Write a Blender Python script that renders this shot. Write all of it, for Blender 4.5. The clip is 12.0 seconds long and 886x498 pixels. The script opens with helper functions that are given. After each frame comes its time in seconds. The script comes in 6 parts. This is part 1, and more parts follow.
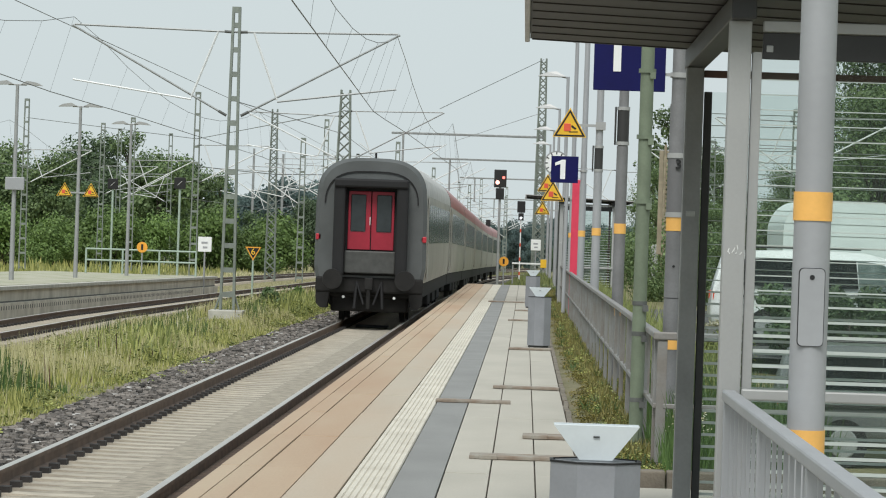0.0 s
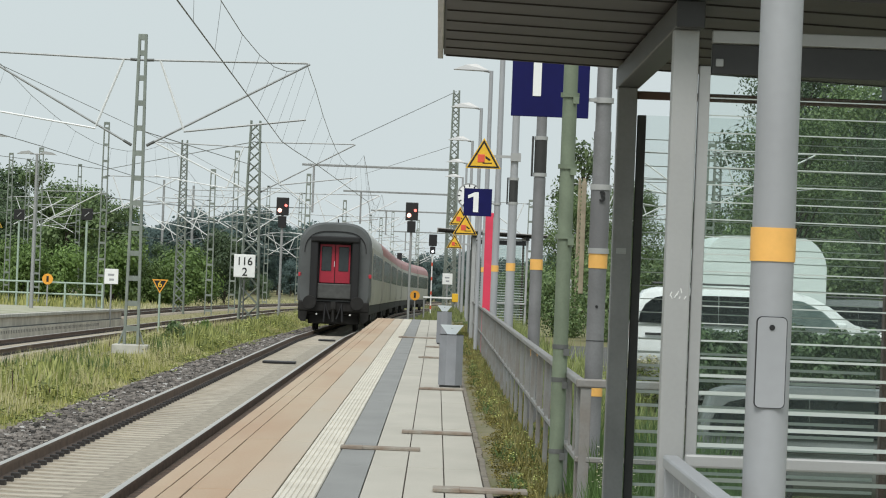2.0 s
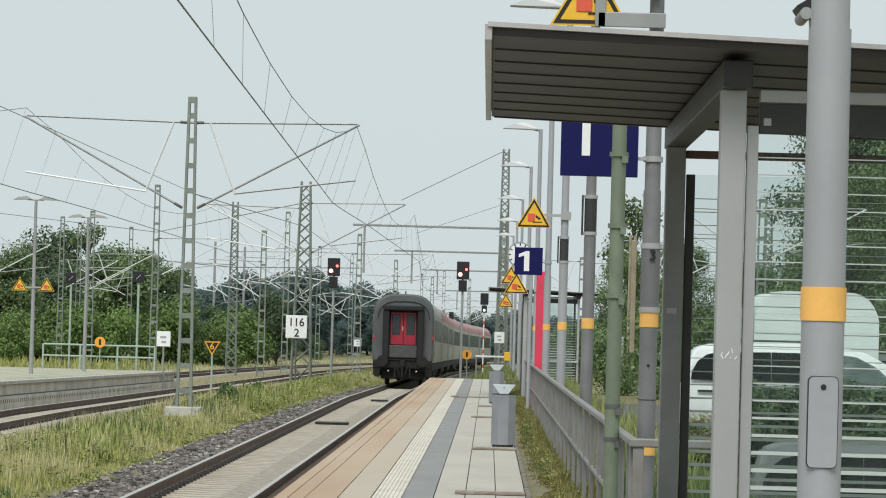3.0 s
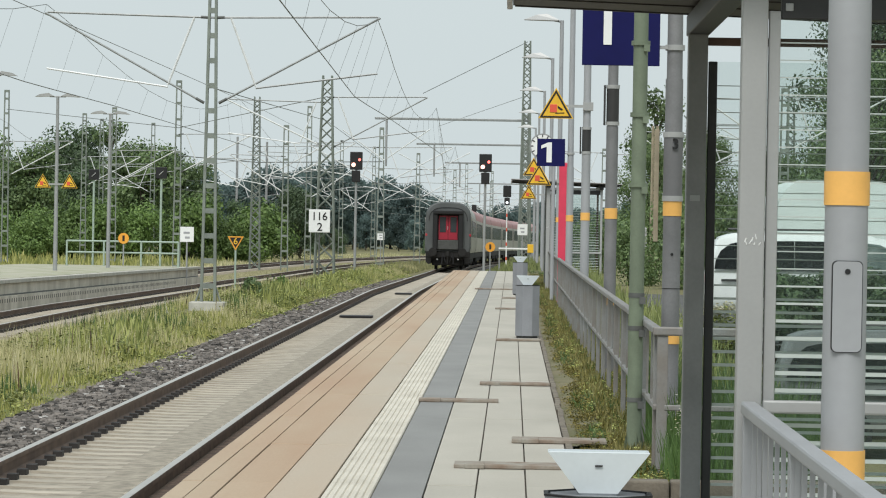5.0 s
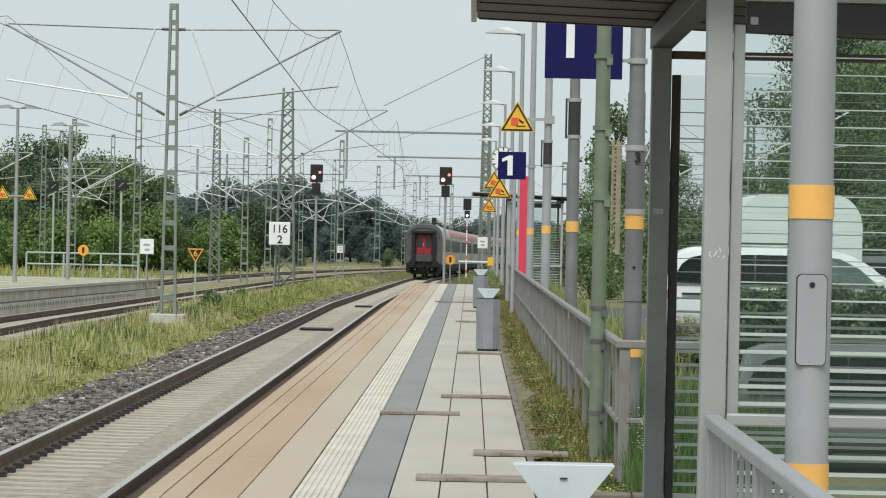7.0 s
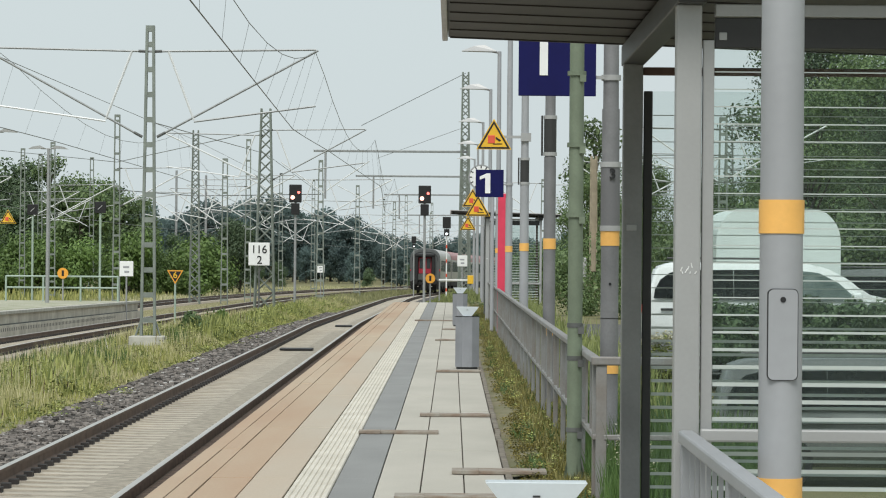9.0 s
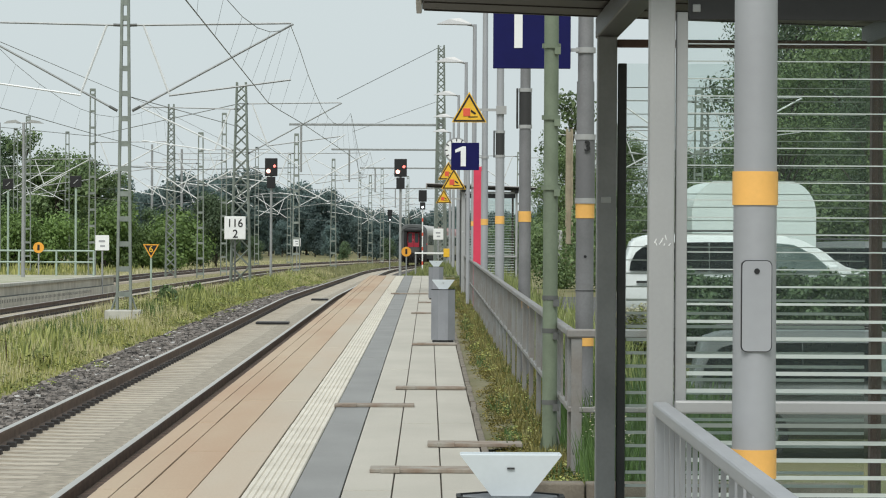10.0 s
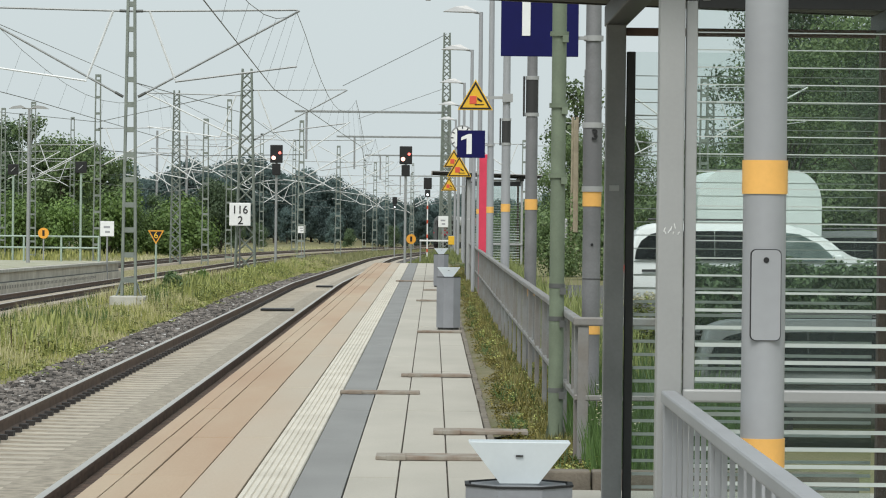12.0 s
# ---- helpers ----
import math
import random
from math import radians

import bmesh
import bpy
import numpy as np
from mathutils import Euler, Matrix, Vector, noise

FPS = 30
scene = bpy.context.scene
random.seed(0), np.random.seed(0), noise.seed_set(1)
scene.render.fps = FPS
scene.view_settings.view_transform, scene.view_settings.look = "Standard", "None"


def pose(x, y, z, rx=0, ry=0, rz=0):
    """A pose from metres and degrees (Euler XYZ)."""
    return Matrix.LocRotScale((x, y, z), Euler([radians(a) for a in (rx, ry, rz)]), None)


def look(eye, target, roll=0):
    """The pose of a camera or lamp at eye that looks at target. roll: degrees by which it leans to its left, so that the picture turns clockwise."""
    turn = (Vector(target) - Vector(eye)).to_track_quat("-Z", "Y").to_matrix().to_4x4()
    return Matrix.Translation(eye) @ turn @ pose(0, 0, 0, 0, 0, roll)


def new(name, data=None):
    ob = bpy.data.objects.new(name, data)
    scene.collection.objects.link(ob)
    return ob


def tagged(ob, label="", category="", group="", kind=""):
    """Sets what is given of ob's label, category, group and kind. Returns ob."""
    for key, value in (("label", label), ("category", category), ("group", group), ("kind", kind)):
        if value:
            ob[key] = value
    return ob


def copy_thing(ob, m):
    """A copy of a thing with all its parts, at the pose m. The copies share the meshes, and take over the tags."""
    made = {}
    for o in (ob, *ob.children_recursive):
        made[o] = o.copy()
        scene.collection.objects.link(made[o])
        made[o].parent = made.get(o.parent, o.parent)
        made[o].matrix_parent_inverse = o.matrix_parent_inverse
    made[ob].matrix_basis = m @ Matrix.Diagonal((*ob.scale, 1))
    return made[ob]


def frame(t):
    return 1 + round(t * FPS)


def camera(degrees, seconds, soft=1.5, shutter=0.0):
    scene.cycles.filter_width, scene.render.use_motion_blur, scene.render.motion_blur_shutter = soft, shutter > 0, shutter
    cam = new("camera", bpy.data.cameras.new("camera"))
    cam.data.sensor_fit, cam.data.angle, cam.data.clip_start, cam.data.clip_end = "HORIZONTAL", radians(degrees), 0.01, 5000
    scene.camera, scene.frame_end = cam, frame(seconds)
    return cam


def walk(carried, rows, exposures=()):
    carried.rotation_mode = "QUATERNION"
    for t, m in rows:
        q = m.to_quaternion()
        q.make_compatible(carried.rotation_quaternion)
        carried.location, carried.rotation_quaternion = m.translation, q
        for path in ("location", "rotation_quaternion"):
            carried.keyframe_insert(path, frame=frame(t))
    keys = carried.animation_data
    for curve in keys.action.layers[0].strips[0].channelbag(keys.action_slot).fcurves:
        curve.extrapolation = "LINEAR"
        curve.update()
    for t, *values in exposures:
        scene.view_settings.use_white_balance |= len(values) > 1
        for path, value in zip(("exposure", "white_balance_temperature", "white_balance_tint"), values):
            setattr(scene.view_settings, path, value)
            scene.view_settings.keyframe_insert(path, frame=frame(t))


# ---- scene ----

# ======== camera: hand-held on the platform, long lens ========
cam = camera(14.89, 12.0, soft=1.1)
EYE = 1.6
PATH = [  # seconds, sideways, along, up, yaw, pitch, roll
    (0.0, -0.0086, -2.0000, -0.0276, 1.3941, -0.1819, -1.9180),
    (0.2, 0.004, -0.5, -0.004, 1.79, 0.10, -1.85),
    (0.3, -0.002, -0.1, 0.004, 1.618, 0.306, -1.82),
    (0.5, -0.0038, 0.0, 0.0071, 1.7234, 0.4209, -1.8069),
    (0.8, -0.0036, 0.0, 0.004, 1.114, 0.082, -1.92),
    (1.0, -0.0035, 0.0, 0.0026, 0.6462, -0.2525, -1.9926),
    (1.5, -0.0052, 0.0, 0.0037, -0.0623, -0.549, -2.2284),
    (2.0, -0.0105, 0.0, 0.0033, -0.1025, 0.4291, -2.2328),
    (2.3, -0.011, 0.0, 0.0045, 0.127, 1.193, -2.08),
    (2.5, -0.0111, 0.0, 0.0053, 0.1996, 1.6182, -1.9689),
    (2.7, -0.008, 0.0, 0.012, 0.34, 1.70, -1.82),
    (3.0, -0.004, 0.0, 0.020, 0.7766, 1.3908, -1.5911),
    (3.5, 0.0104, 0.0, 0.0039, 1.6036, 0.3489, -1.1723),
    (3.7, 0.0095, 0.0, 0.0039, 1.757, 0.072, -1.12),
    (5.3, -0.010, 0.0, 0.004, 0.945, -0.425, -1.04),
    (5.5, -0.0129, 0.0, 0.004, 0.8003, -0.3984, -1.0944),
    (6.0, -0.0202, 0.0, 0.003, 0.5167, -0.3549, -1.2182),
    (6.5, -0.0214, 0.0, 0.0015, 0.4416, -0.2882, -1.2339),
    (7.0, -0.024, 0.0, 0.0012, 0.486, -0.1921, -1.1741),
    (9.0, 0.0093, 0.0, 0.0039, 0.1538, 0.1242, -0.4703),
    (9.5, 0.0171, 0.0, 0.0022, -0.0615, -0.071, -0.3743),
    (10.0, 0.017, 0.0, 0.0012, -0.2493, -0.3246, -0.3105),
    (10.5, 0.0108, 0.0, 0.0033, -0.3752, -0.5213, -0.3327),
    (11.0, 0.0053, 0.0, 0.0022, -0.4321, -0.5904, -0.4673),
    (11.5, 0.0025, 0.0, 0.0008, -0.4183, -0.5692, -0.5512),
    (12.0, 0.0, 0.0, 0.0, -0.1719, -0.5348, -0.6),
]
walk(cam, [(t, pose(x, y, EYE + z, 90 + pitch, roll, yaw)) for t, x, y, z, yaw, pitch, roll in PATH])

# ======== light: an overcast summer day ========
world = bpy.data.worlds.new("overcast")
scene.world = world
world.use_nodes = True
wt = world.node_tree
wt.nodes.clear()
w_out = wt.nodes.new("ShaderNodeOutputWorld")
w_bg = wt.nodes.new("ShaderNodeBackground")
w_sky = wt.nodes.new("ShaderNodeTexSky")
w_sky.sky_type = "NISHITA"
w_sky.sun_disc = False
w_sky.sun_elevation, w_sky.sun_rotation = radians(48), radians(215)
w_sky.air_density, w_sky.dust_density = 1.0, 4.0
w_mix = wt.nodes.new("ShaderNodeMix")
w_mix.data_type = "RGBA"
w_mix.inputs[0].default_value = 0.93
w_mix.inputs[7].default_value = (6.05, 6.8, 6.95, 1)
wt.links.new(w_sky.outputs[0], w_mix.inputs[6])
wt.links.new(w_mix.outputs[2], w_bg.inputs[0])
w_bg.inputs[1].default_value = 0.1
wt.links.new(w_bg.outputs[0], w_out.inputs[0])
sun_data = bpy.data.lights.new("sun", "SUN")
sun_data.energy, sun_data.angle, sun_data.color = 2.4, radians(25), (1.0, 0.985, 0.955)
sun = new("sun", sun_data)
sun.matrix_world = look((-15, -95, 125), (0, 0, 0))
scene.view_settings.exposure = 0.12


# ======== materials ========
def mat(name, color, rough=0.6, metal=0.0, var=0.12, scale=6.0, bump=0.0, tint=None, tint_amount=0.4, fine=60.0, spread=0.0, along=0.0):
    """A surface with broad stains, fine grain and relief; tint: a second colour in blotches; along: how far stains run on from piece to piece, drawn out along y."""
    m = bpy.data.materials.new(name)
    m.use_nodes = True
    nt = m.node_tree
    b = nt.nodes["Principled BSDF"]
    b.inputs["Roughness"].default_value, b.inputs["Metallic"].default_value = rough, metal
    tc = nt.nodes.new("ShaderNodeTexCoord")
    oi = nt.nodes.new("ShaderNodeObjectInfo")
    off = nt.nodes.new("ShaderNodeVectorMath")
    off.operation = "MULTIPLY_ADD"
    off.inputs[1].default_value = (41.0, 17.0, 29.0)
    nt.links.new(oi.outputs["Random"], off.inputs[0])
    nt.links.new(tc.outputs["Object"], off.inputs[2])
    if along:
        pos = nt.nodes.new("ShaderNodeNewGeometry")
        off.inputs[1].default_value = (1.0, along, 1.0)
        off.inputs[2].default_value = (0, 0, 0)
        nt.links.new(pos.outputs["Position"], off.inputs[0])
        nt.links.remove(off.inputs[2].links[0])
    n1, n2 = nt.nodes.new("ShaderNodeTexNoise"), nt.nodes.new("ShaderNodeTexNoise")
    n1.inputs["Scale"].default_value, n1.inputs["Detail"].default_value = scale, 6
    n2.inputs["Scale"].default_value, n2.inputs["Detail"].default_value = fine, 4
    for n in (n1, n2):
        nt.links.new(off.outputs[0], n.inputs["Vector"])
    ramp = nt.nodes.new("ShaderNodeMapRange")
    ramp.inputs[1].default_value, ramp.inputs[2].default_value = 0.36, 0.66
    nt.links.new(n1.outputs[0], ramp.inputs[0])
    mix = nt.nodes.new("ShaderNodeMix")
    mix.data_type = "RGBA"
    other = tint or tuple(c * (1 - 2 * var) for c in color)
    amount = tint_amount if tint else 1.0
    mix.inputs[6].default_value = (*color, 1)
    mix.inputs[7].default_value = (*[c + (o - c) * amount for c, o in zip(color, other)], 1)
    nt.links.new(ramp.outputs[0], mix.inputs[0])
    grain = nt.nodes.new("ShaderNodeMapRange")
    grain.inputs[3].default_value, grain.inputs[4].default_value = 1 - var, 1 + var
    nt.links.new(n2.outputs[0], grain.inputs[0])
    mul = nt.nodes.new("ShaderNodeVectorMath")
    mul.operation = "SCALE"
    nt.links.new(mix.outputs[2], mul.inputs[0])
    nt.links.new(grain.outputs[0], mul.inputs["Scale"])
    last = mul
    if spread:
        per = nt.nodes.new("ShaderNodeMapRange")
        per.inputs[3].default_value, per.inputs[4].default_value = 1 - spread, 1 + spread
        nt.links.new(oi.outputs["Random"], per.inputs[0])
        last = nt.nodes.new("ShaderNodeVectorMath")
        last.operation = "SCALE"
        nt.links.new(mul.outputs[0], last.inputs[0])
        nt.links.new(per.outputs[0], last.inputs["Scale"])
    nt.links.new(last.outputs[0], b.inputs["Base Color"])
    if bump:
        bp = nt.nodes.new("ShaderNodeBump")
        bp.inputs["Strength"].default_value, bp.inputs["Distance"].default_value = bump, 0.01
        nt.links.new(n2.outputs[0], bp.inputs["Height"])
        nt.links.new(bp.outputs[0], b.inputs["Normal"])
    return m


def leaf_mat(name, dark, light, rough=0.6, through_light=0.25):
    """Leaves or blades: each one its own shade between dark and light."""
    m = bpy.data.materials.new(name)
    m.use_nodes = True
    nt = m.node_tree
    b = nt.nodes["Principled BSDF"]
    b.inputs["Roughness"].default_value = rough
    geo, oi = nt.nodes.new("ShaderNodeNewGeometry"), nt.nodes.new("ShaderNodeObjectInfo")
    ramp = nt.nodes.new("ShaderNodeMix")
    ramp.data_type = "RGBA"
    ramp.inputs[6].default_value, ramp.inputs[7].default_value = (*dark, 1), (*light, 1)
    nt.links.new(geo.outputs["Random Per Island"], ramp.inputs[0])
    hsv = nt.nodes.new("ShaderNodeHueSaturation")
    per = nt.nodes.new("ShaderNodeMapRange")
    per.inputs[3].default_value, per.inputs[4].default_value = 0.75, 1.3
    nt.links.new(oi.outputs["Random"], per.inputs[0])
    nt.links.new(per.outputs[0], hsv.inputs["Value"])
    nt.links.new(ramp.outputs[2], hsv.inputs["Color"])
    nt.links.new(hsv.outputs[0], b.inputs["Base Color"])
    tr, add = nt.nodes.new("ShaderNodeBsdfTranslucent"), nt.nodes.new("ShaderNodeMixShader")
    nt.links.new(hsv.outputs[0], tr.inputs[0])
    add.inputs[0].default_value = through_light
    nt.links.new(b.outputs[0], add.inputs[1])
    nt.links.new(tr.outputs[0], add.inputs[2])
    nt.links.new(add.outputs[0], nt.nodes["Material Output"].inputs[0])
    return m


def glow(name, color, strength):
    m = bpy.data.materials.new(name)
    m.use_nodes = True
    b = m.node_tree.nodes["Principled BSDF"]
    b.inputs["Base Color"].default_value = (*color, 1)
    b.inputs["Emission Color"].default_value = (*color, 1)
    b.inputs["Emission Strength"].default_value = strength
    return m


def glass_mat(name, tint, opacity):
    m = bpy.data.materials.new(name)
    m.use_nodes = True
    nt = m.node_tree
    b = nt.nodes["Principled BSDF"]
    b.inputs["Base Color"].default_value = (*tint, 1)
    b.inputs["Roughness"].default_value = 0.03
    tr, mx = nt.nodes.new("ShaderNodeBsdfTransparent"), nt.nodes.new("ShaderNodeMixShader")
    tr.inputs[0].default_value = (0.955, 0.98, 0.97, 1)
    mx.inputs[0].default_value = opacity
    nt.links.new(tr.outputs[0], mx.inputs[1])
    nt.links.new(b.outputs[0], mx.inputs[2])
    nt.links.new(mx.outputs[0], nt.nodes["Material Output"].inputs[0])
    return m


SLAB = mat("concrete_slab", (0.425, 0.40, 0.345), 0.85, var=0.07, scale=1.3, bump=0.15, spread=0.02, tint=(0.33, 0.31, 0.265), tint_amount=0.5, along=0.35)
EDGE = mat("rust_dusted_slab", (0.425, 0.335, 0.238), 0.85, var=0.06, scale=0.9, bump=0.15, tint=(0.365, 0.225, 0.14), tint_amount=0.6, spread=0.02, along=0.12)
DUSTED = mat("dusted_slab", (0.425, 0.375, 0.30), 0.85, var=0.06, scale=1.1, bump=0.15, tint=(0.42, 0.31, 0.22), tint_amount=0.5, spread=0.02, along=0.12)
TACTILE = mat("white_tactile_slab", (0.605, 0.568, 0.488), 0.8, var=0.09, scale=3.0, bump=0.1, tint=(0.45, 0.415, 0.345), tint_amount=0.6, spread=0.02, along=0.5)
DARK_SLAB = mat("grey_contrast_slab", (0.238, 0.238, 0.23), 0.85, var=0.07, scale=1.5, bump=0.15, spread=0.02, along=0.4)
JOINT = mat("dark_joint", (0.15, 0.13, 0.105), 0.95, var=0.2, scale=4)
PLATE = mat("weathered_plate", (0.29, 0.27, 0.23), 0.8, var=0.15, scale=5, tint=(0.18, 0.11, 0.07), tint_amount=0.7)
KERB = mat("old_kerb", (0.20, 0.172, 0.135), 0.9, var=0.18, scale=5, bump=0.4)
CONCRETE = mat("pale_concrete", (0.50, 0.49, 0.44), 0.9, var=0.12, scale=3, bump=0.3)
WALL = mat("grey_platform_wall", (0.64, 0.605, 0.53), 0.9, var=0.15, scale=1.2, bump=0.3, tint=(0.33, 0.30, 0.25), tint_amount=0.6)
ISLAND_TOP = mat("mossy_worn_paving", (0.44, 0.42, 0.34), 0.95, var=0.2, scale=0.8, bump=0.4, tint=(0.20, 0.23, 0.11), tint_amount=0.7, fine=20)
RAIL = mat("rusty_rail", (0.165, 0.11, 0.08), 0.75, var=0.2, scale=4)
RAIL_TOP = mat("polished_rail_head", (0.60, 0.56, 0.51), 0.35, 0.8, var=0.05, scale=2)
SLEEPER = mat("concrete_sleeper", (0.46, 0.41, 0.335), 0.9, var=0.1, scale=4, bump=0.3, spread=0.1)
CLIP = mat("rail_clip", (0.03, 0.026, 0.024), 0.7, var=0.2)
BALLAST = mat("ballast_bed", (0.115, 0.105, 0.098), 0.95, var=0.3, scale=9, bump=0.9, fine=30)
OLD_BALLAST = mat("old_dusty_ballast", (0.30, 0.26, 0.19), 0.95, var=0.3, scale=3, bump=0.9, fine=30, tint=(0.16, 0.125, 0.09), tint_amount=0.6)
DUSTY = mat("brake_dust_ballast", (0.365, 0.325, 0.26), 0.95, var=0.2, scale=7, bump=0.8, fine=30)
BROWN_BALLAST = mat("brown_ballast", (0.11, 0.072, 0.052), 0.95, var=0.3, scale=7, bump=0.9, fine=30)
STONE = leaf_mat("ballast_stone", (0.016, 0.0145, 0.013), (0.225, 0.20, 0.18), 0.9, 0.0)
SOIL = mat("meadow_soil", (0.15, 0.15, 0.06), 0.95, var=0.3, scale=0.4, bump=0.6, tint=(0.21, 0.18, 0.09), tint_amount=0.8, fine=8)
VERGE = mat("sandy_verge", (0.19, 0.165, 0.10), 0.95, var=0.3, scale=1.5, bump=0.6, tint=(0.10, 0.11, 0.04), tint_amount=0.8, fine=20)
GRASS = leaf_mat("grass_blade", (0.12, 0.15, 0.035), (0.47, 0.46, 0.15))
DRY_GRASS = leaf_mat("dry_grass", (0.33, 0.315, 0.14), (0.64, 0.59, 0.32))
WEED = leaf_mat("verge_weed", (0.07, 0.075, 0.018), (0.25, 0.22, 0.065))
FAR_DRY = leaf_mat("pale_meadow_straw", (0.29, 0.275, 0.15), (0.53, 0.49, 0.30))
FAR_GRASS = leaf_mat("pale_meadow_green", (0.13, 0.145, 0.06), (0.30, 0.29, 0.14))
HERB = leaf_mat("meadow_herb_leaf", (0.09, 0.125, 0.03), (0.42, 0.44, 0.14))
MOSS_LEAF = leaf_mat("verge_herb_leaf", (0.05, 0.055, 0.012), (0.26, 0.21, 0.05))
BROWN_WEED = leaf_mat("brown_weed", (0.05, 0.03, 0.02), (0.13, 0.075, 0.045))
LUSH = leaf_mat("lush_grass", (0.04, 0.085, 0.02), (0.11, 0.19, 0.05))
FLOWER = leaf_mat("small_flowers", (0.6, 0.55, 0.3), (0.8, 0.78, 0.7))
LEAF_A = leaf_mat("leaf_mid", (0.068, 0.115, 0.045), (0.18, 0.25, 0.10))
LEAF_B = leaf_mat("leaf_dark", (0.052, 0.09, 0.045), (0.13, 0.19, 0.09))
# Darker than GRASS: shade is put into these blade colours.
BACK_GRASS = leaf_mat("shaded_tall_grass", (0.075, 0.10, 0.03), (0.25, 0.28, 0.10))
LEAF_C = leaf_mat("leaf_bright", (0.08, 0.14, 0.035), (0.18, 0.27, 0.075))
# Distance haze is put into these pale bluish leaf colours.
LEAF_HAZED = leaf_mat("leaf_far_hazed", (0.105, 0.155, 0.15), (0.14, 0.20, 0.188), 0.75, 0.5)
BARK = mat("bark", (0.10, 0.085, 0.065), 0.95, var=0.3, scale=5, bump=0.8)
SLAT = mat("weathered_slat", (0.36, 0.31, 0.22), 0.8, var=0.15)
GALV = mat("galvanised_steel", (0.335, 0.345, 0.345), 0.55, 0.25, var=0.07, scale=3, spread=0.05)
POST = mat("grey_painted_post", (0.35, 0.36, 0.375), 0.5, 0.1, var=0.05, scale=2, fine=25)
# Darker copy of POST: grime and the shade of backlit posts in one colour.
POST_DIRTY_BACKLIT = mat("dirty_backlit_post", (0.22, 0.222, 0.228), 0.6, 0.2, var=0.14, scale=3, spread=0.05)
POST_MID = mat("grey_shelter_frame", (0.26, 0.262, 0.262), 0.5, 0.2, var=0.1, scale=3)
POST_SLEEVE = mat("grey_sleeve", (0.165, 0.165, 0.17), 0.55, 0.15, var=0.08, scale=3)
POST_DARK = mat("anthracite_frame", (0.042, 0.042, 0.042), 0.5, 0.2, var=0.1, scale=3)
POST_LIGHT = mat("light_grey_frame", (0.375, 0.38, 0.375), 0.45, 0.15, var=0.05, scale=2)
YELLOW = mat("yellow_band", (0.84, 0.46, 0.12), 0.6, var=0.05, scale=8)
SIGN_YELLOW = mat("sign_yellow", (0.80, 0.47, 0.03), 0.5, var=0.05)
SIGN_ORANGE = mat("sign_orange", (0.80, 0.36, 0.04), 0.5, var=0.05)
SIGN_WHITE = mat("sign_white", (0.80, 0.81, 0.80), 0.5, var=0.03)
SIGN_RED = mat("sign_red", (0.70, 0.10, 0.05), 0.5, var=0.05)
BLUE = mat("sign_blue", (0.005, 0.006, 0.075), 0.6, var=0.06)
BLUE.node_tree.nodes["Principled BSDF"].inputs["Specular IOR Level"].default_value = 0.2
BLACK = mat("black_paint", (0.010, 0.010, 0.011), 0.55, var=0.15)
MAST_GREEN = mat("mast_grey_green", (0.235, 0.265, 0.235), 0.65, 0.15, var=0.12, scale=3, spread=0.1)
MAST_DARK = mat("mast_dark_steel", (0.13, 0.135, 0.13), 0.65, 0.2, var=0.12, scale=3)
POLE_GREEN = mat("pale_green_pole", (0.175, 0.215, 0.15), 0.6, 0.05, var=0.12, scale=5)
INSULATOR = mat("pale_insulator", (0.68, 0.70, 0.70), 0.35, var=0.05)
TUBE = mat("cantilever_tube", (0.30, 0.315, 0.315), 0.5, 0.3, var=0.1)
WIRE = mat("contact_wire", (0.20, 0.21, 0.21), 0.5, 0.3, var=0.1)
BIN = mat("bin_grey_paint", (0.262, 0.272, 0.292), 0.5, 0.1, var=0.08, scale=4)
FUNNEL = mat("pale_funnel_sheet", (0.60, 0.65, 0.67), 0.4, 0.1, var=0.04, scale=5)
FENCE = mat("fence_steel", (0.25, 0.255, 0.25), 0.6, 0.2, var=0.12, scale=4, tint=(0.17, 0.13, 0.10), tint_amount=0.5)
PALE_RAILING = mat("pale_green_railing", (0.36, 0.45, 0.38), 0.6, var=0.08)
RED_PANEL = mat("red_panel", (0.66, 0.045, 0.095), 0.5, var=0.05)
ROOF_BOARD = mat("dark_roof_board", (0.046, 0.04, 0.036), 0.6, var=0.14, scale=3)
ROOF_EDGE = mat("roof_edge_sheet", (0.45, 0.43, 0.42), 0.45, 0.2, var=0.08)
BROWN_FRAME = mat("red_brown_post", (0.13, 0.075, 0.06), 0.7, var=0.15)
STRIPE = mat("frosted_stripe", (0.50, 0.55, 0.52), 0.8, var=0.03)
GLASS = glass_mat("shelter_glass", (0.16, 0.20, 0.18), 0.055)
CAR_GLASS = mat("car_glass", (0.012, 0.015, 0.016), 0.08, 0.0, var=0.1)
# Opaque glass; pale blotches paint the bright reflections of the front panes.
REFLECT_GLASS = mat("reflection_painted_glass", (0.17, 0.23, 0.215), 0.06, 0.0, var=0.25, scale=4, tint=(0.35, 0.42, 0.40), tint_amount=0.8)
CAR_PAINT = mat("white_car_paint", (0.80, 0.82, 0.82), 0.25, var=0.02)
CARAVAN = mat("mint_white_caravan", (0.78, 0.84, 0.82), 0.4, var=0.04, scale=2)
SILVER = mat("silver_car_paint", (0.17, 0.18, 0.18), 0.45, 0.2, var=0.05)
TYRE = mat("tyre_rubber", (0.02, 0.02, 0.02), 0.9, var=0.1)
LOT = mat("car_park_asphalt", (0.10, 0.10, 0.095), 0.95, var=0.15, scale=2, bump=0.3)
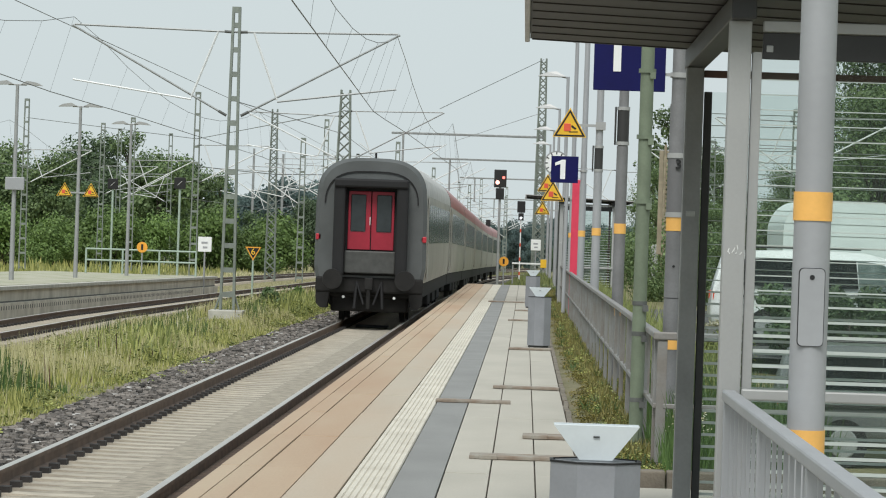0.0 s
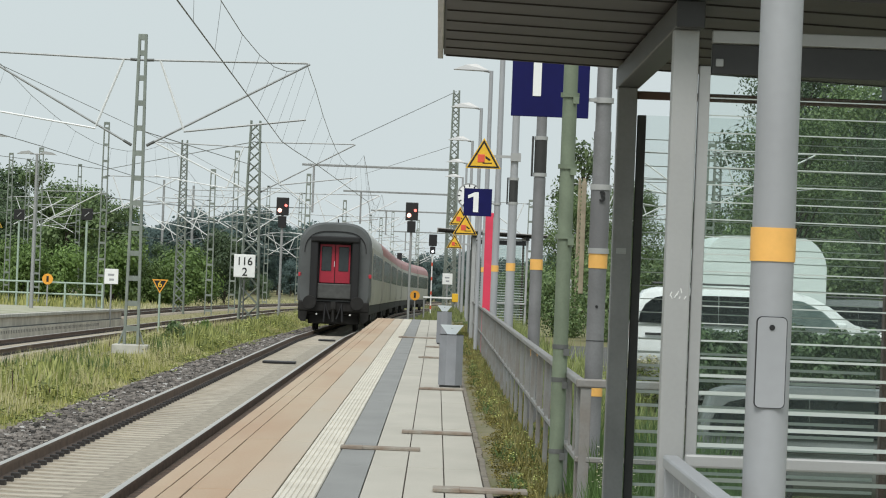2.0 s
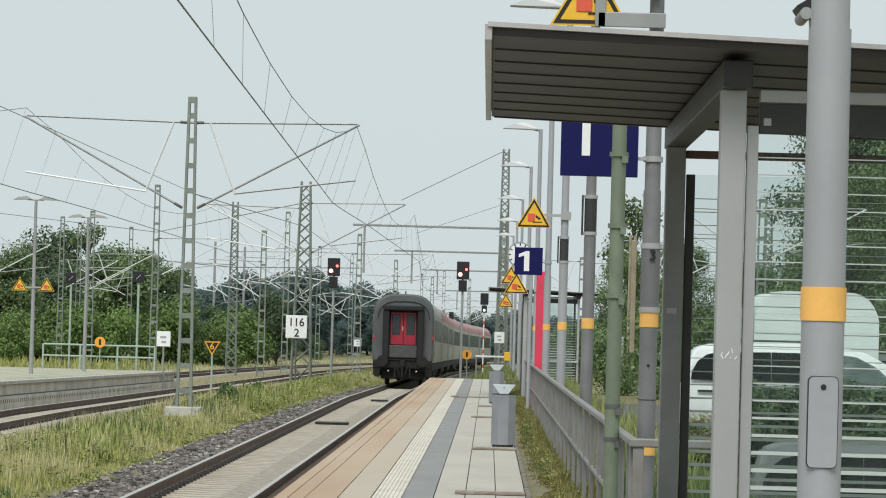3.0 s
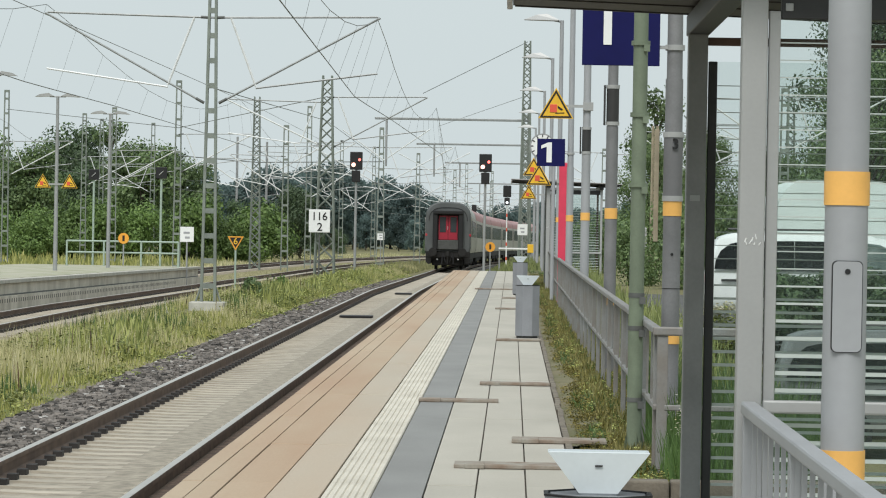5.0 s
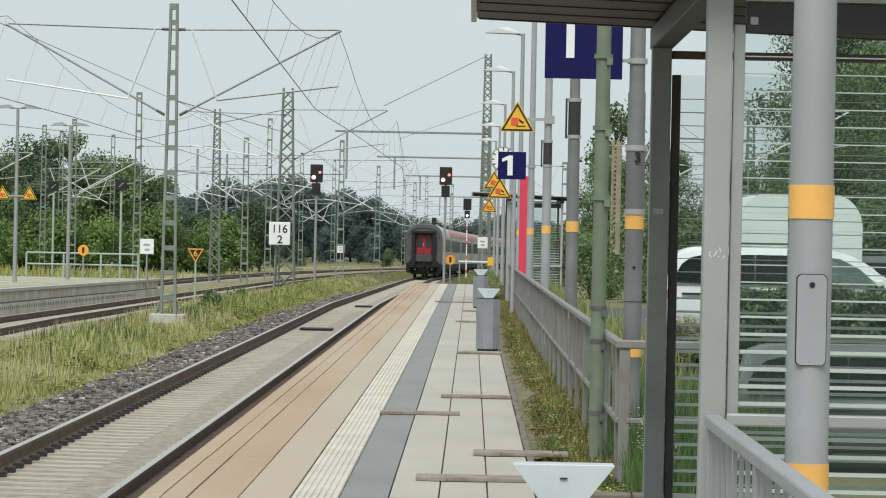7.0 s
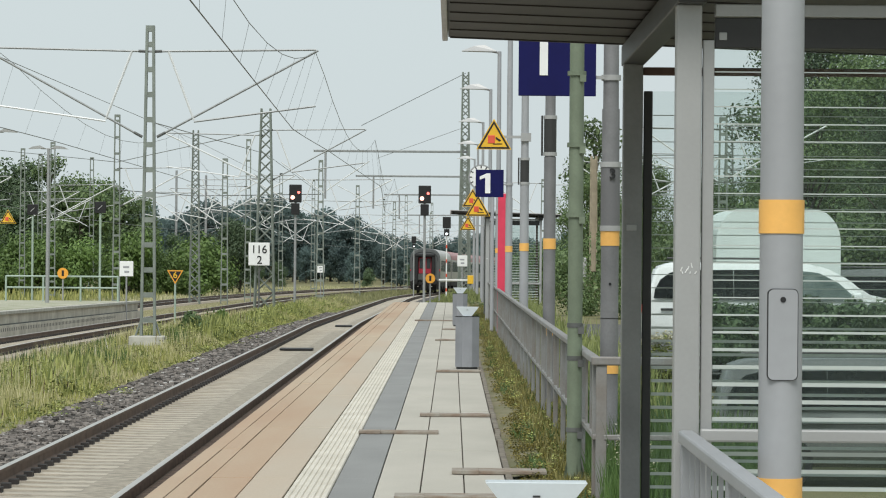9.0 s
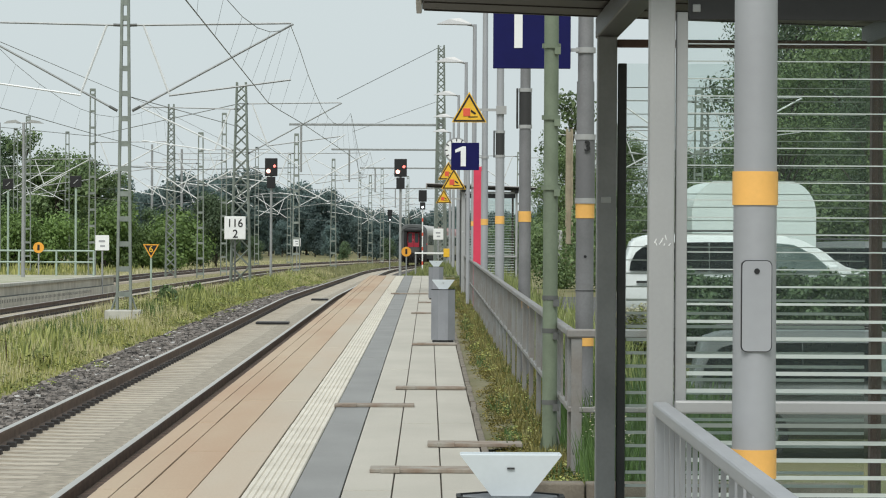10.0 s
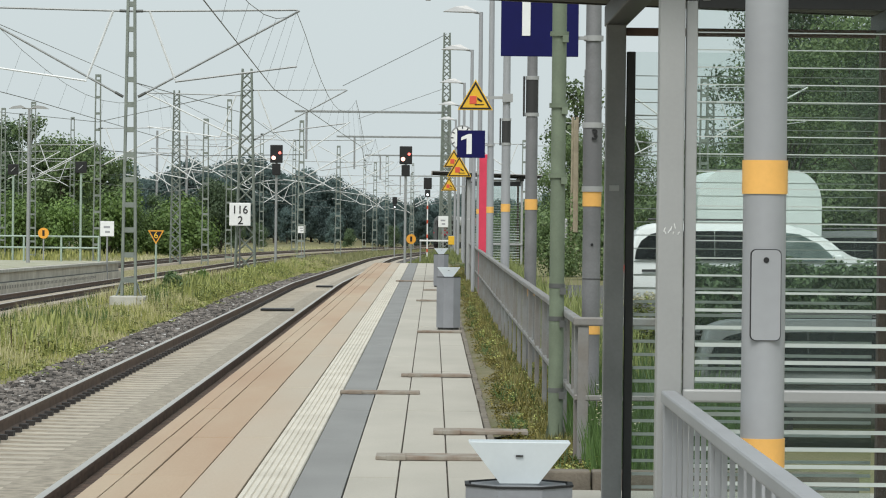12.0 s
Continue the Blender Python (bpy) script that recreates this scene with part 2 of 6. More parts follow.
COACH_END = mat("coach_end_grey", (0.105, 0.112, 0.112), 0.5, 0.1, var=0.12, scale=1.5)
COACH_SIDE = mat("coach_side_grey", (0.42, 0.405, 0.365), 0.5, 0.0, var=0.1, scale=0.8)
COACH_WINDOW = mat("coach_window_band", (0.035, 0.042, 0.045), 0.15, 0.1, var=0.1)
COACH_RED = mat("coach_red", (0.36, 0.10, 0.09), 0.45, var=0.08, scale=1)
COACH_ROOF = mat("coach_roof", (0.55, 0.545, 0.53), 0.6, 0.1, var=0.1, scale=1)
# Pinkish grey haze over the forward coaches is put into this roof red.
COACH_ROOF_RED = mat("hazed_red_coach_roof", (0.46, 0.27, 0.27), 0.6, 0.1, var=0.1, scale=1)
COACH_UNDER = mat("coach_underframe", (0.014, 0.013, 0.012), 0.85, var=0.2)
BRIDGE = mat("gangway_bridge_grey", (0.07, 0.072, 0.068), 0.6, var=0.15)
COACH_DOOR = mat("coach_end_door_red", (0.33, 0.014, 0.034), 0.45, var=0.06)
RUBBER = mat("gangway_rubber", (0.009, 0.009, 0.01), 0.75, var=0.1)
TAIL = glow("tail_lamp_red", (0.42, 0.02, 0.035), 0.06)
SIG_RED = glow("signal_red", (1.0, 0.16, 0.13), 2.2)
SIG_WARM = glow("signal_white_red", (1.0, 0.5, 0.4), 1.9)
SIG_WHITE = glow("signal_white", (0.9, 0.95, 1.0), 1.5)


# ======== mesh helpers ========
def box(bm, x0, x1, y0, y1, z0, z1):
    v = [bm.verts.new(p) for p in ((x0, y0, z0), (x1, y0, z0), (x1, y1, z0), (x0, y1, z0), (x0, y0, z1), (x1, y0, z1), (x1, y1, z1), (x0, y1, z1))]
    for q in ((3, 2, 1, 0), (4, 5, 6, 7), (0, 1, 5, 4), (1, 2, 6, 5), (2, 3, 7, 6), (3, 0, 4, 7)):
        bm.faces.new([v[i] for i in q])
    return v


def soft_box(bm, x0, x1, y0, y1, z0, z1, b=0.01):
    v = box(bm, x0, x1, y0, y1, z0, z1)
    edges = {e for p in v for e in p.link_edges}
    bmesh.ops.bevel(bm, geom=list(edges), offset=b, segments=2, affect="EDGES", profile=0.5)


def tube(bm, p, q, r, r2=None, seg=8, cap=True):
    p, q = Vector(p), Vector(q)
    r2 = r if r2 is None else r2
    a = (q - p).normalized()
    u = a.cross(Vector((0, 0, 1)) if abs(a.z) < 0.9 else Vector((1, 0, 0))).normalized()
    w = a.cross(u)
    rings = []
    for c, rad in ((p, r), (q, r2)):
        rings.append([bm.verts.new(c + (u * math.cos(2 * math.pi * i / seg) + w * math.sin(2 * math.pi * i / seg)) * rad) for i in range(seg)])
    for i in range(seg):
        f = bm.faces.new((rings[0][i], rings[0][(i + 1) % seg], rings[1][(i + 1) % seg], rings[1][i]))
        f.smooth = seg > 6
    if cap:
        for f in (bm.faces.new(rings[0][::-1]), bm.faces.new(rings[1])):
            for e in f.edges:
                e.smooth = False


def prism(bm, outline, y0, y1):
    """An outline of (x, z) drawn out from y0 to y1."""
    a = [bm.verts.new((x, y0, z)) for x, z in outline]
    b = [bm.verts.new((x, y1, z)) for x, z in outline]
    n = len(a)
    bm.faces.new(a)
    bm.faces.new(b[::-1])
    for i in range(n):
        bm.faces.new((a[i], b[i], b[(i + 1) % n], a[(i + 1) % n]))


def mesh_of(name, bm, *mats):
    bmesh.ops.recalc_face_normals(bm, faces=bm.faces)
    me = bpy.data.meshes.new(name)
    bm.to_mesh(me)
    bm.free()
    for m in mats:
        me.materials.append(m)
    return me


def part(name, bm, material, parent, label=""):
    ob = new(name, mesh_of(name, bm, material))
    ob.parent = parent
    if label:
        tagged(ob, label)
    return ob


def shared(name, me, parent, m):
    ob = new(name, me)
    ob.parent = parent
    ob.matrix_basis = m
    return ob


def thing(name, x, y, z, label, category, group="", kind="", rz=0):
    ob = new(name)
    ob.empty_display_size = 0.2
    ob.matrix_basis = pose(x, y, z, 0, 0, rz)
    return tagged(ob, label, category, group, kind)


def solid(name, bm, material, label, category, kind="", group="", m=None):
    ob = new(name, mesh_of(name, bm, material))
    if m is not None:
        ob.matrix_basis = m
    return tagged(ob, label, category, group, kind)


def raw(name, verts, faces, material):
    me = bpy.data.meshes.new(name)
    me.from_pydata(verts, [], faces)
    me.materials.append(material)
    me.update()
    return me


def letters(name, text, height, material, parent, m, squeeze=1.0, bold=0.012):
    """Raised characters facing -y, standing on the origin of m."""
    cu = bpy.data.curves.new(name, "FONT")
    cu.body, cu.size, cu.extrude, cu.align_x = text, height / 0.7, 0.004, "CENTER"
    cu.offset = height * bold
    tmp = bpy.data.objects.new(name, cu)
    scene.collection.objects.link(tmp)
    bpy.context.view_layer.update()
    me = bpy.data.meshes.new_from_object(tmp.evaluated_get(bpy.context.evaluated_depsgraph_get()))
    bpy.data.objects.remove(tmp)
    me.materials.clear()
    me.materials.append(material)
    ob = new(name, me)
    ob.parent = parent
    ob.matrix_basis = m @ pose(0, 0, 0, 90) @ Matrix.Diagonal((squeeze, 1, 1, 1))
    return ob


# ======== the lie of the land ========
EDGE_X, EDGE_R, P_END = -1.98, 0.407, 118.0
TRACK1, TRACK2, GAUGE = -3.728, -12.6, 1.535


def dip(y):
    return 0.006 * max(0.0, min(y, 560.0) - 108.0)


def bend(y):
    """How far the line swings to the right beyond the station."""
    return max(0.0, y - 218.0) ** 2 / 5180.0 if y < 560 else 22.58 + 0.132 * (y - 560)


def rail_z(y):
    return -0.55 - dip(y)


def rail2_z(y):
    return -0.90 - 0.0048 * max(0.0, min(y, 520.0) - 96.0)


def smooth(a, b, x):
    k = max(0.0, min(1.0, (x - a) / (b - a)))
    return k * k * (3 - 2 * k)


def ground_z(x, y):
    low = rail_z(y) - 0.32 if x > -9 else rail_z(y) - 0.32 + (rail2_z(y) - 0.25 - rail_z(y) + 0.32) * smooth(-9, -10.5, x)
    high = -0.12 - 0.9 * smooth(115, 240, y) - 1.6 * smooth(240, 520, y)
    # Hollow sunk to seat the silver car where the camera's view needs it.
    high -= 1.15 * smooth(2.2, 2.7, x) * smooth(26, 30, y) * (1 - smooth(46, 49.5, y))
    return low + (high - low) * smooth(-1.9, 0.5, x - bend(y))


def ground():
    xs = [-1600, -700, -300, -150, -90, -60, -45, -35, -28, -23, -19, -16, -14, -12, -11, -10.5, -10, -9.5, -9, -8, -7, -6.4, -5.8, -4.5, -3.5, -2.5, -1.9, -1.4, -0.8, -0.2, 0.3, 0.8, 1.6, 2.5, 4, 6, 9, 13, 18, 25, 35, 50, 80, 140, 300, 700, 1600]
    ys = [-60, -20] + list(range(0, 240, 4)) + list(range(240, 600, 12)) + [640, 720, 850, 1100, 1500, 2200, 3200]
    verts = [(x, y, ground_z(x, y) + 0.02 * noise.noise((x * 0.4, y * 0.4, 0))) for y in ys for x in xs]
    n = len(xs)
    faces = [(j * n + i, j * n + i + 1, (j + 1) * n + i + 1, (j + 1) * n + i) for j in range(len(ys) - 1) for i in range(n - 1)]
    ob = new("ground", raw("ground", verts, faces, SOIL))
    tagged(ob, "dry summer meadow of soil and thin grass beside the line", "ground", kind="structure")


ground()


# ======== tracks ========
def sweep(outline, path):
    """Vertices and faces of an outline (x, z) carried along a path of (x, y, z)."""
    verts, faces, n = [], [], len(outline)
    for px, py, pz in path:
        verts += [(px + x, py, pz + z) for x, z in outline]
    for j in range(len(path) - 1):
        for i in range(n):
            k = (i + 1) % n
            faces.append((j * n + i, j * n + k, (j + 1) * n + k, (j + 1) * n + i))
    return verts, faces


RAIL_BODY = [(-0.07, -0.172), (0.07, -0.172), (0.07, -0.155), (0.012, -0.13), (0.01, -0.05), (0.036, -0.04), (0.036, -0.004), (-0.036, -0.004), (-0.036, -0.04), (-0.01, -0.05), (-0.012, -0.13), (-0.07, -0.155)]
RAIL_HEAD = [(-0.034, -0.004), (0.034, -0.004), (0.03, 0.0), (-0.03, 0.0)]


def track(name, cx, height, y0, y1, shift, group_label, near_sleepers):
    path_y = list(np.arange(y0, min(y1, 230), 6.0)) + list(np.arange(max(y0, 230), y1, 10.0)) + [y1]
    tr = thing(name, 0, 0, 0, group_label, "railway track", kind="structure")
    for side in (-1, 1):
        path = [(cx + side * GAUGE / 2 + shift(y), y, height(y)) for y in path_y]
        r = shared("rail", raw("rail", *sweep(RAIL_BODY, path), RAIL), tr, Matrix())
        shared("rail_head", raw("rail_head", *sweep(RAIL_HEAD, path), RAIL_TOP), r, Matrix())
    bed = [(-2.1, -0.42), (-1.45, -0.20), (1.45, -0.20), (2.1, -0.42)]
    path = [(cx + shift(y), y, height(y)) for y in path_y]
    bv, bf = sweep(bed, path)
    shared("ballast_bed", raw("ballast_bed", bv, bf, BALLAST if cx == TRACK1 else OLD_BALLAST), tr, Matrix())
    dv, df = sweep([(-0.66, -0.23), (0.66, -0.23), (0.62, -0.176), (0.36, -0.177), (-0.10, -0.186), (-0.62, -0.194)], path)
    if cx == TRACK1:
        # Dark brown strip beside the right rail, raised over its outer clips.
        rv, rf = sweep([(0.80, -0.23), (1.78, -0.23), (1.78, -0.10), (0.80, -0.115)], [p for p in path if p[1] < 125])
        shared("rusty_infill", raw("rusty_infill", rv, rf, BROWN_BALLAST), tr, Matrix())
    shared("dusty_infill", raw("dusty_infill", dv, df, DUSTY), tr, Matrix())
    bm = bmesh.new()
    prism(bm, [(-1.28, -0.33), (1.28, -0.33), (1.28, -0.185), (0.62, -0.172), (0.3, -0.182), (-0.3, -0.182), (-0.62, -0.172), (-1.28, -0.185)], -0.13, 0.13)
    sleeper = mesh_of("sleeper", bm, SLEEPER, CLIP)
    bm = bmesh.new()
    bm.from_mesh(sleeper)
    k = len(bm.faces)
    for s in (-1, 1):
        for d in (-1, 1):
            x = s * GAUGE / 2 + d * 0.115
            box(bm, x - 0.045, x + 0.045, -0.08, 0.08, -0.178, -0.12)
    bm.faces.ensure_lookup_table()
    for f in bm.faces[k:]:
        f.material_index = 1
    bm.to_mesh(sleeper)
    bm.free()
    ys = np.arange(y0 + 0.3, y1, 0.6)
    near = [y for y in ys if near_sleepers[0] <= y < near_sleepers[1]][:290]
    for y in near:
        ob = new("sleeper", sleeper)
        ob.parent = tr
        ob.matrix_basis = pose(cx + shift(y), y, height(y), 0, 0, random.uniform(-0.4, 0.4))
    far = [y for y in ys if y not in set(near)]
    base = [v.co.copy() for v in sleeper.vertices]
    polys = [tuple(p.vertices) for p in sleeper.polygons]
    mi = [p.material_index for p in sleeper.polygons]
    verts, faces, idx = [], [], []
    for y in far:
        o = len(verts)
        verts += [(c.x + cx + shift(y), c.y + y, c.z + height(y)) for c in base]
        faces += [tuple(o + i for i in p) for p in polys]
        idx += mi
    me = raw("sleepers_beyond", verts, faces, SLEEPER)
    me.materials.append(CLIP)
    me.polygons.foreach_set("material_index", idx)
    tagged(shared("sleepers_beyond", me, tr, Matrix()), kind="stuff")
    return tr


track("track_1", TRACK1, rail_z, -40, 640, bend, "straight main track with rusty rails on concrete sleepers in ballast", (20, 190))
track("track_2", TRACK2, rail2_z, -40, 560, lambda y: bend(y) * 0.9 - 0.0, "second track with brown rails beside the island platform", (60, 200))
track("track_3", -19.0, lambda y: rail2_z(y) + 0.02, 160, 560, lambda y: bend(y) * 0.9, "overgrown far track beyond the island platform", (160, 260))


def stones(name, n, area, size, label, material=None, seed=5):
    """Loose ballast stones strewn over an area; area(rng) gives x, y, z."""
    rng = random.Random(seed)
    verts, faces = [], []
    tet = [(1, 0, -0.4), (-0.5, 0.87, -0.4), (-0.5, -0.87, -0.4), (0.55, 0.5, 0.5), (-0.6, 0.1, 0.6), (0.3, -0.6, 0.55)]
    tris = [(0, 1, 3), (1, 4, 3), (1, 2, 4), (2, 5, 4), (2, 0, 5), (0, 3, 5), (3, 4, 5), (0, 2, 1)]
    for _ in range(n):
        x, y, z = area(rng)
        s = size * rng.uniform(0.6, 1.5)
        a = rng.uniform(0, 6.28)
        o = len(verts)
        for px, py, pz in tet:
            px, py = px * math.cos(a) - py * math.sin(a), px * math.sin(a) + py * math.cos(a)
            verts.append((x + s * px * rng.uniform(0.7, 1.2), y + s * py * rng.uniform(0.7, 1.2), z + s * 0.8 * pz))
        faces += [tuple(o + i for i in t) for t in tris]
    ob = new(name, raw(name, verts, faces, material or STONE))
    tagged(ob, label, "ballast", kind="stuff")


def shoulder(rng):
    y = 14 + 150 * rng.random() ** 1.5
    x = -0.95 - 1.36 * rng.random() ** 0.95
    return TRACK1 + x + bend(y), y, rail_z(y) - min(0.305, 0.20 if x > -1.45 else 0.20 + 0.22 * (-1.45 - x) / 0.65) + rng.uniform(-0.01, 0.02)


PALE_STONE = mat("pale_ballast_stone", (0.5, 0.49, 0.47), 0.9, var=0.1)
stones("ballast_stones", 23000, shoulder, 0.058, "grey broken ballast stones along the track shoulder")
stones("pale_stones", 1200, shoulder, 0.05, "scattered pale stones in the ballast shoulder", PALE_STONE, 8)


# ======== platform ========
def platform():
    pf = thing("platform", 0, 0, 0, "long low station platform paved with concrete slabs", "platform", kind="structure")
    bm = bmesh.new()
    box(bm, EDGE_X + 0.03, EDGE_R - 0.005, -12, P_END, -1.4, -0.035)
    box(bm, EDGE_R, 3.4, -12, 20.0, -1.4, -0.035)
    part("bed", bm, JOINT, pf)
    bm = bmesh.new()
    soft_box(bm, EDGE_X, EDGE_X + 0.026, -12, P_END, -1.3, -0.06, 0.004)
    part("edge_wall", bm, WALL, pf)
    columns = [(EDGE_X - 0.03, -1.876, EDGE), (-1.876, -1.718, EDGE), (-1.718, -1.412, EDGE), (-1.412, -1.10, DUSTED), (-1.10, -0.806, TACTILE),
               (-0.806, -0.503, DARK_SLAB), (-0.503, -0.196, SLAB), (-0.196, 0.107, SLAB), (0.107, EDGE_R, SLAB)]
    length = 3.6
    for x0, x1, material in columns:
        g = 0.0045 if material is not TACTILE else 0.003
        bm = bmesh.new()
        if material is TACTILE:
            w = (x1 - x0 - 2 * g) / 7
            pts = [(x0 + g, -0.05), (x1 - g, -0.05)]
            for i in reversed(range(7)):
                c = x0 + g + w * (i + 0.5)
                pts += [(c + 0.47 * w, -0.009), (c + 0.30 * w, 0.001), (c - 0.30 * w, 0.001), (c - 0.47 * w, -0.009)]
            prism(bm, pts, 0.004, length - 0.004)
        else:
            soft_box(bm, x0 + g, x1 - g, 0.004, length - 0.004, -0.05, 0.0, 0.004)
        me = mesh_of("paving_slab", bm, material)
        y = -11.6
        while y < P_END - length + 0.1:
            shared("paving_slab", me, pf, pose(0, y, random.uniform(-0.003, 0.002)))
            y += length
    bm = bmesh.new()
    soft_box(bm, 0.01, 0.6, 0.004, 0.596, -0.05, 0.0, 0.006)
    me = mesh_of("paving_slab", bm, SLAB)
    for i in range(5):
        for j in range(52):
            shared("paving_slab", me, pf, pose(EDGE_R + 0.6 * i, -11.2 + 0.6 * j, random.uniform(-0.003, 0.002)))
    return pf


platform()


def cover_plates():
    # low cross plates lying on the paving: x0, x1, y, depth
    for x0, x1, y, d in ((-0.36, 0.66, 22.4, 0.5), (0.02, 0.72, 25.1, 0.55), (-0.30, 0.40, 34.0, 0.4), (-0.82, -0.10, 30.6, 0.35), (-0.20, 0.42, 47.0, 0.5), (-0.30, 0.2, 64.5, 0.5), (-0.9, 0.2, 84.0, 0.7), (-0.2, 0.3, 74, 0.5)):
        bm = bmesh.new()
        d *= 0.62
        soft_box(bm, x0, x1, -d / 2, d / 2, 0.0, 0.028, 0.006)
        soft_box(bm, x0 + 0.07, x0 + 0.2, -d / 2 - 0.03, d / 2 - 0.06, 0.0, 0.033, 0.006)
        solid("cover_plate", bm, PLATE, "weathered brown cover plate lying across the platform slabs", "cover plate", group="cover plates", m=pose(0, y, 0.002))
    # plates between the rails
    for x0, x1, y in ((-0.45, 0.35, 83.0), (-0.1, 0.45, 112.0)):
        bm = bmesh.new()
        soft_box(bm, x0, x1, -0.4, 0.4, 0.0, 0.05, 0.01)
        solid("track_magnet", bm, BLACK, "dark flat box fixed between the rails", "track magnet", group="track magnets", m=pose(TRACK1, y, rail_z(y) - 0.17))


cover_plates()


def verge():
    n, verts = 60, []
    for j in range(n):
        y = 20.2 + j * (P_END + 6 - 20.2) / (n - 1)
        for i, x in enumerate((EDGE_R + 0.06, 0.6, 0.8, 1.1, 1.6, 2.4)):
            verts.append((x, y, -0.035 + 0.03 * noise.noise((x * 2, y * 0.7, 3)) + (0.01 if i else 0)))
    faces = [(j * 6 + i, j * 6 + i + 1, j * 6 + i + 7, j * 6 + i + 6) for j in range(n - 1) for i in range(5)]
    tagged(new("verge", raw("verge", verts, faces, VERGE)), "sandy weedy verge along the back of the platform", "ground", kind="structure")
    kerb = thing("kerb", 0, 0, 0, "row of worn brown kerbstones edging the paving", "kerb", kind="structure")
    bm = bmesh.new()
    soft_box(bm, 0, 0.05, 0.005, 0.995, -0.2, 0.012, 0.008)
    me = mesh_of("kerbstone", bm, KERB)
    for j in range(97):
        shared("kerbstone", me, kerb, pose(EDGE_R + 0.004, 20.6 + j, random.uniform(-0.012, 0.0), 0, random.uniform(-2, 2), random.uniform(-0.6, 0.6)))
    bm = bmesh.new()
    soft_box(bm, 0.005, 0.395, 0, 0.2, -0.2, 0.10, 0.012)
    me = mesh_of("kerbstone", bm, KERB)
    for i in range(5):
        shared("kerbstone", me, kerb, pose(0.56 + 0.4 * i, 20.15, random.uniform(-0.01, 0.01)))


verge()


# ======== grass and weeds ========
def blades(name, n, spot, height, width, material, label, seed, lean=0.35):
    rng = random.Random(seed)
    verts, faces = [], []
    for _ in range(n):
        got = spot(rng)
        if got is None:
            continue
        x, y, z, k = got
        h, w = height * k * rng.uniform(0.5, 1.3), width * rng.uniform(0.7, 1.3)
        a, l = rng.uniform(0, 6.28), lean * rng.uniform(0.1, 1.0) * h
        dx, dy = math.cos(a), math.sin(a)
        o = len(verts)
        verts += [(x - w, y, z), (x + w, y, z), (x + w * 0.7 + 0.4 * l * dx, y + 0.4 * l * dy, z + 0.6 * h), (x - w * 0.7 + 0.4 * l * dx, y + 0.4 * l * dy, z + 0.6 * h), (x + l * dx, y + l * dy, z + h)]
        faces += [(o, o + 1, o + 2, o + 3), (o + 3, o + 2, o + 4)]
    tagged(new(name, raw(name, verts, faces, material)), label, "grass", kind="stuff")


def meadow(lo, hi, y0, y1, power=1.3, patch=0.0, px=0.16, seed=0.0):
    def spot(rng):
        y = y0 + (y1 - y0) * rng.random() ** power
        x = rng.uniform(lo, hi)
        k = noise.noise((x * px * 2 + seed, y * px, seed)) + 0.5
        if k < patch:
            return None
        if -8.9 < x < -7.5 and 78 < y < 93:
            k = -0.25
        edge = min(1.0, (x - lo) / 3.0 + 0.3, (hi - x) / 0.9 + 0.2)
        xx = x + bend(y)
        return xx, y, ground_z(xx, y) - 0.02, max(0.25, edge) * (0.4 + 1.15 * k)
    return spot


blades("meadow_grass", 70000, meadow(-11.0, -6.05, 26, 230, 1.5), 0.22, 0.010, GRASS, "tall green summer grass between the tracks", 1)
blades("dry_grass", 50000, meadow(-11.0, -6.1, 26, 230, 1.5, 0.40, seed=7.3), 0.30, 0.008, DRY_GRASS, "straw-coloured dry grass between the tracks", 2)
blades("lush_weeds", 14000, meadow(-9.6, -6.3, 60, 190, 1.0, 0.66, seed=3.1), 0.34, 0.025, HERB, "bright green leafy weeds between the tracks", 3)
blades("meadow_flowers", 700, meadow(-10.5, -6.3, 45, 170, 1.2), 0.30, 0.007, FLOWER, "small pale flowers scattered in the grass", 4)
blades("tall_weeds", 9000, meadow(-8.8, -6.4, 95, 175, 1.0, 0.5, seed=5.7), 0.5, 0.03, HERB, "bushy bright green weeds beside the mast", 31)
blades("dark_weeds", 9000, meadow(-10.2, -6.6, 34, 130, 1.2, 0.62, seed=12.4), 0.44, 0.011, LUSH, "dark green upright weeds in clumps between the tracks", 37, 0.2)
blades("straw_stalks", 2600, meadow(-10.6, -6.4, 30, 130, 1.2, 0.45, seed=15.0), 0.55, 0.005, FAR_DRY, "thin straw-coloured stalks standing above the grass", 38, 0.25)
blades("far_meadow_grass", 9000, meadow(-34, -20.8, 165, 480, 1.1, seed=2.0), 0.32, 0.03, FAR_GRASS, "greenish meadow strip before the trees", 35)
blades("brown_docks", 500, meadow(-10.5, -6.4, 40, 150, 1.2, seed=1.1), 0.42, 0.012, BROWN_WEED, "brown seed heads standing in the grass", 36, 0.15)
blades("far_meadow_grass", 20000, meadow(-34, -20.6, 165, 480, 1.1), 0.25, 0.03, FAR_DRY, "pale dry meadow strip before the trees", 5)
blades("track_side_grass", 26000, meadow(-17.2, -14.2, 158, 420, 1.1, seed=4.0), 0.12, 0.03, FAR_DRY, "low pale dry grass between the far tracks", 41)
blades("far_meadow_grass", 15000, meadow(-11.4, -6, 200, 480, 1.0), 0.36, 0.035, FAR_GRASS, "green meadow strip between the far tracks", 6)
blades("far_meadow_grass", 9000, meadow(-60, -24, 160, 320, 1.0), 0.6, 0.06, GRASS, "green meadow below the trees", 7)


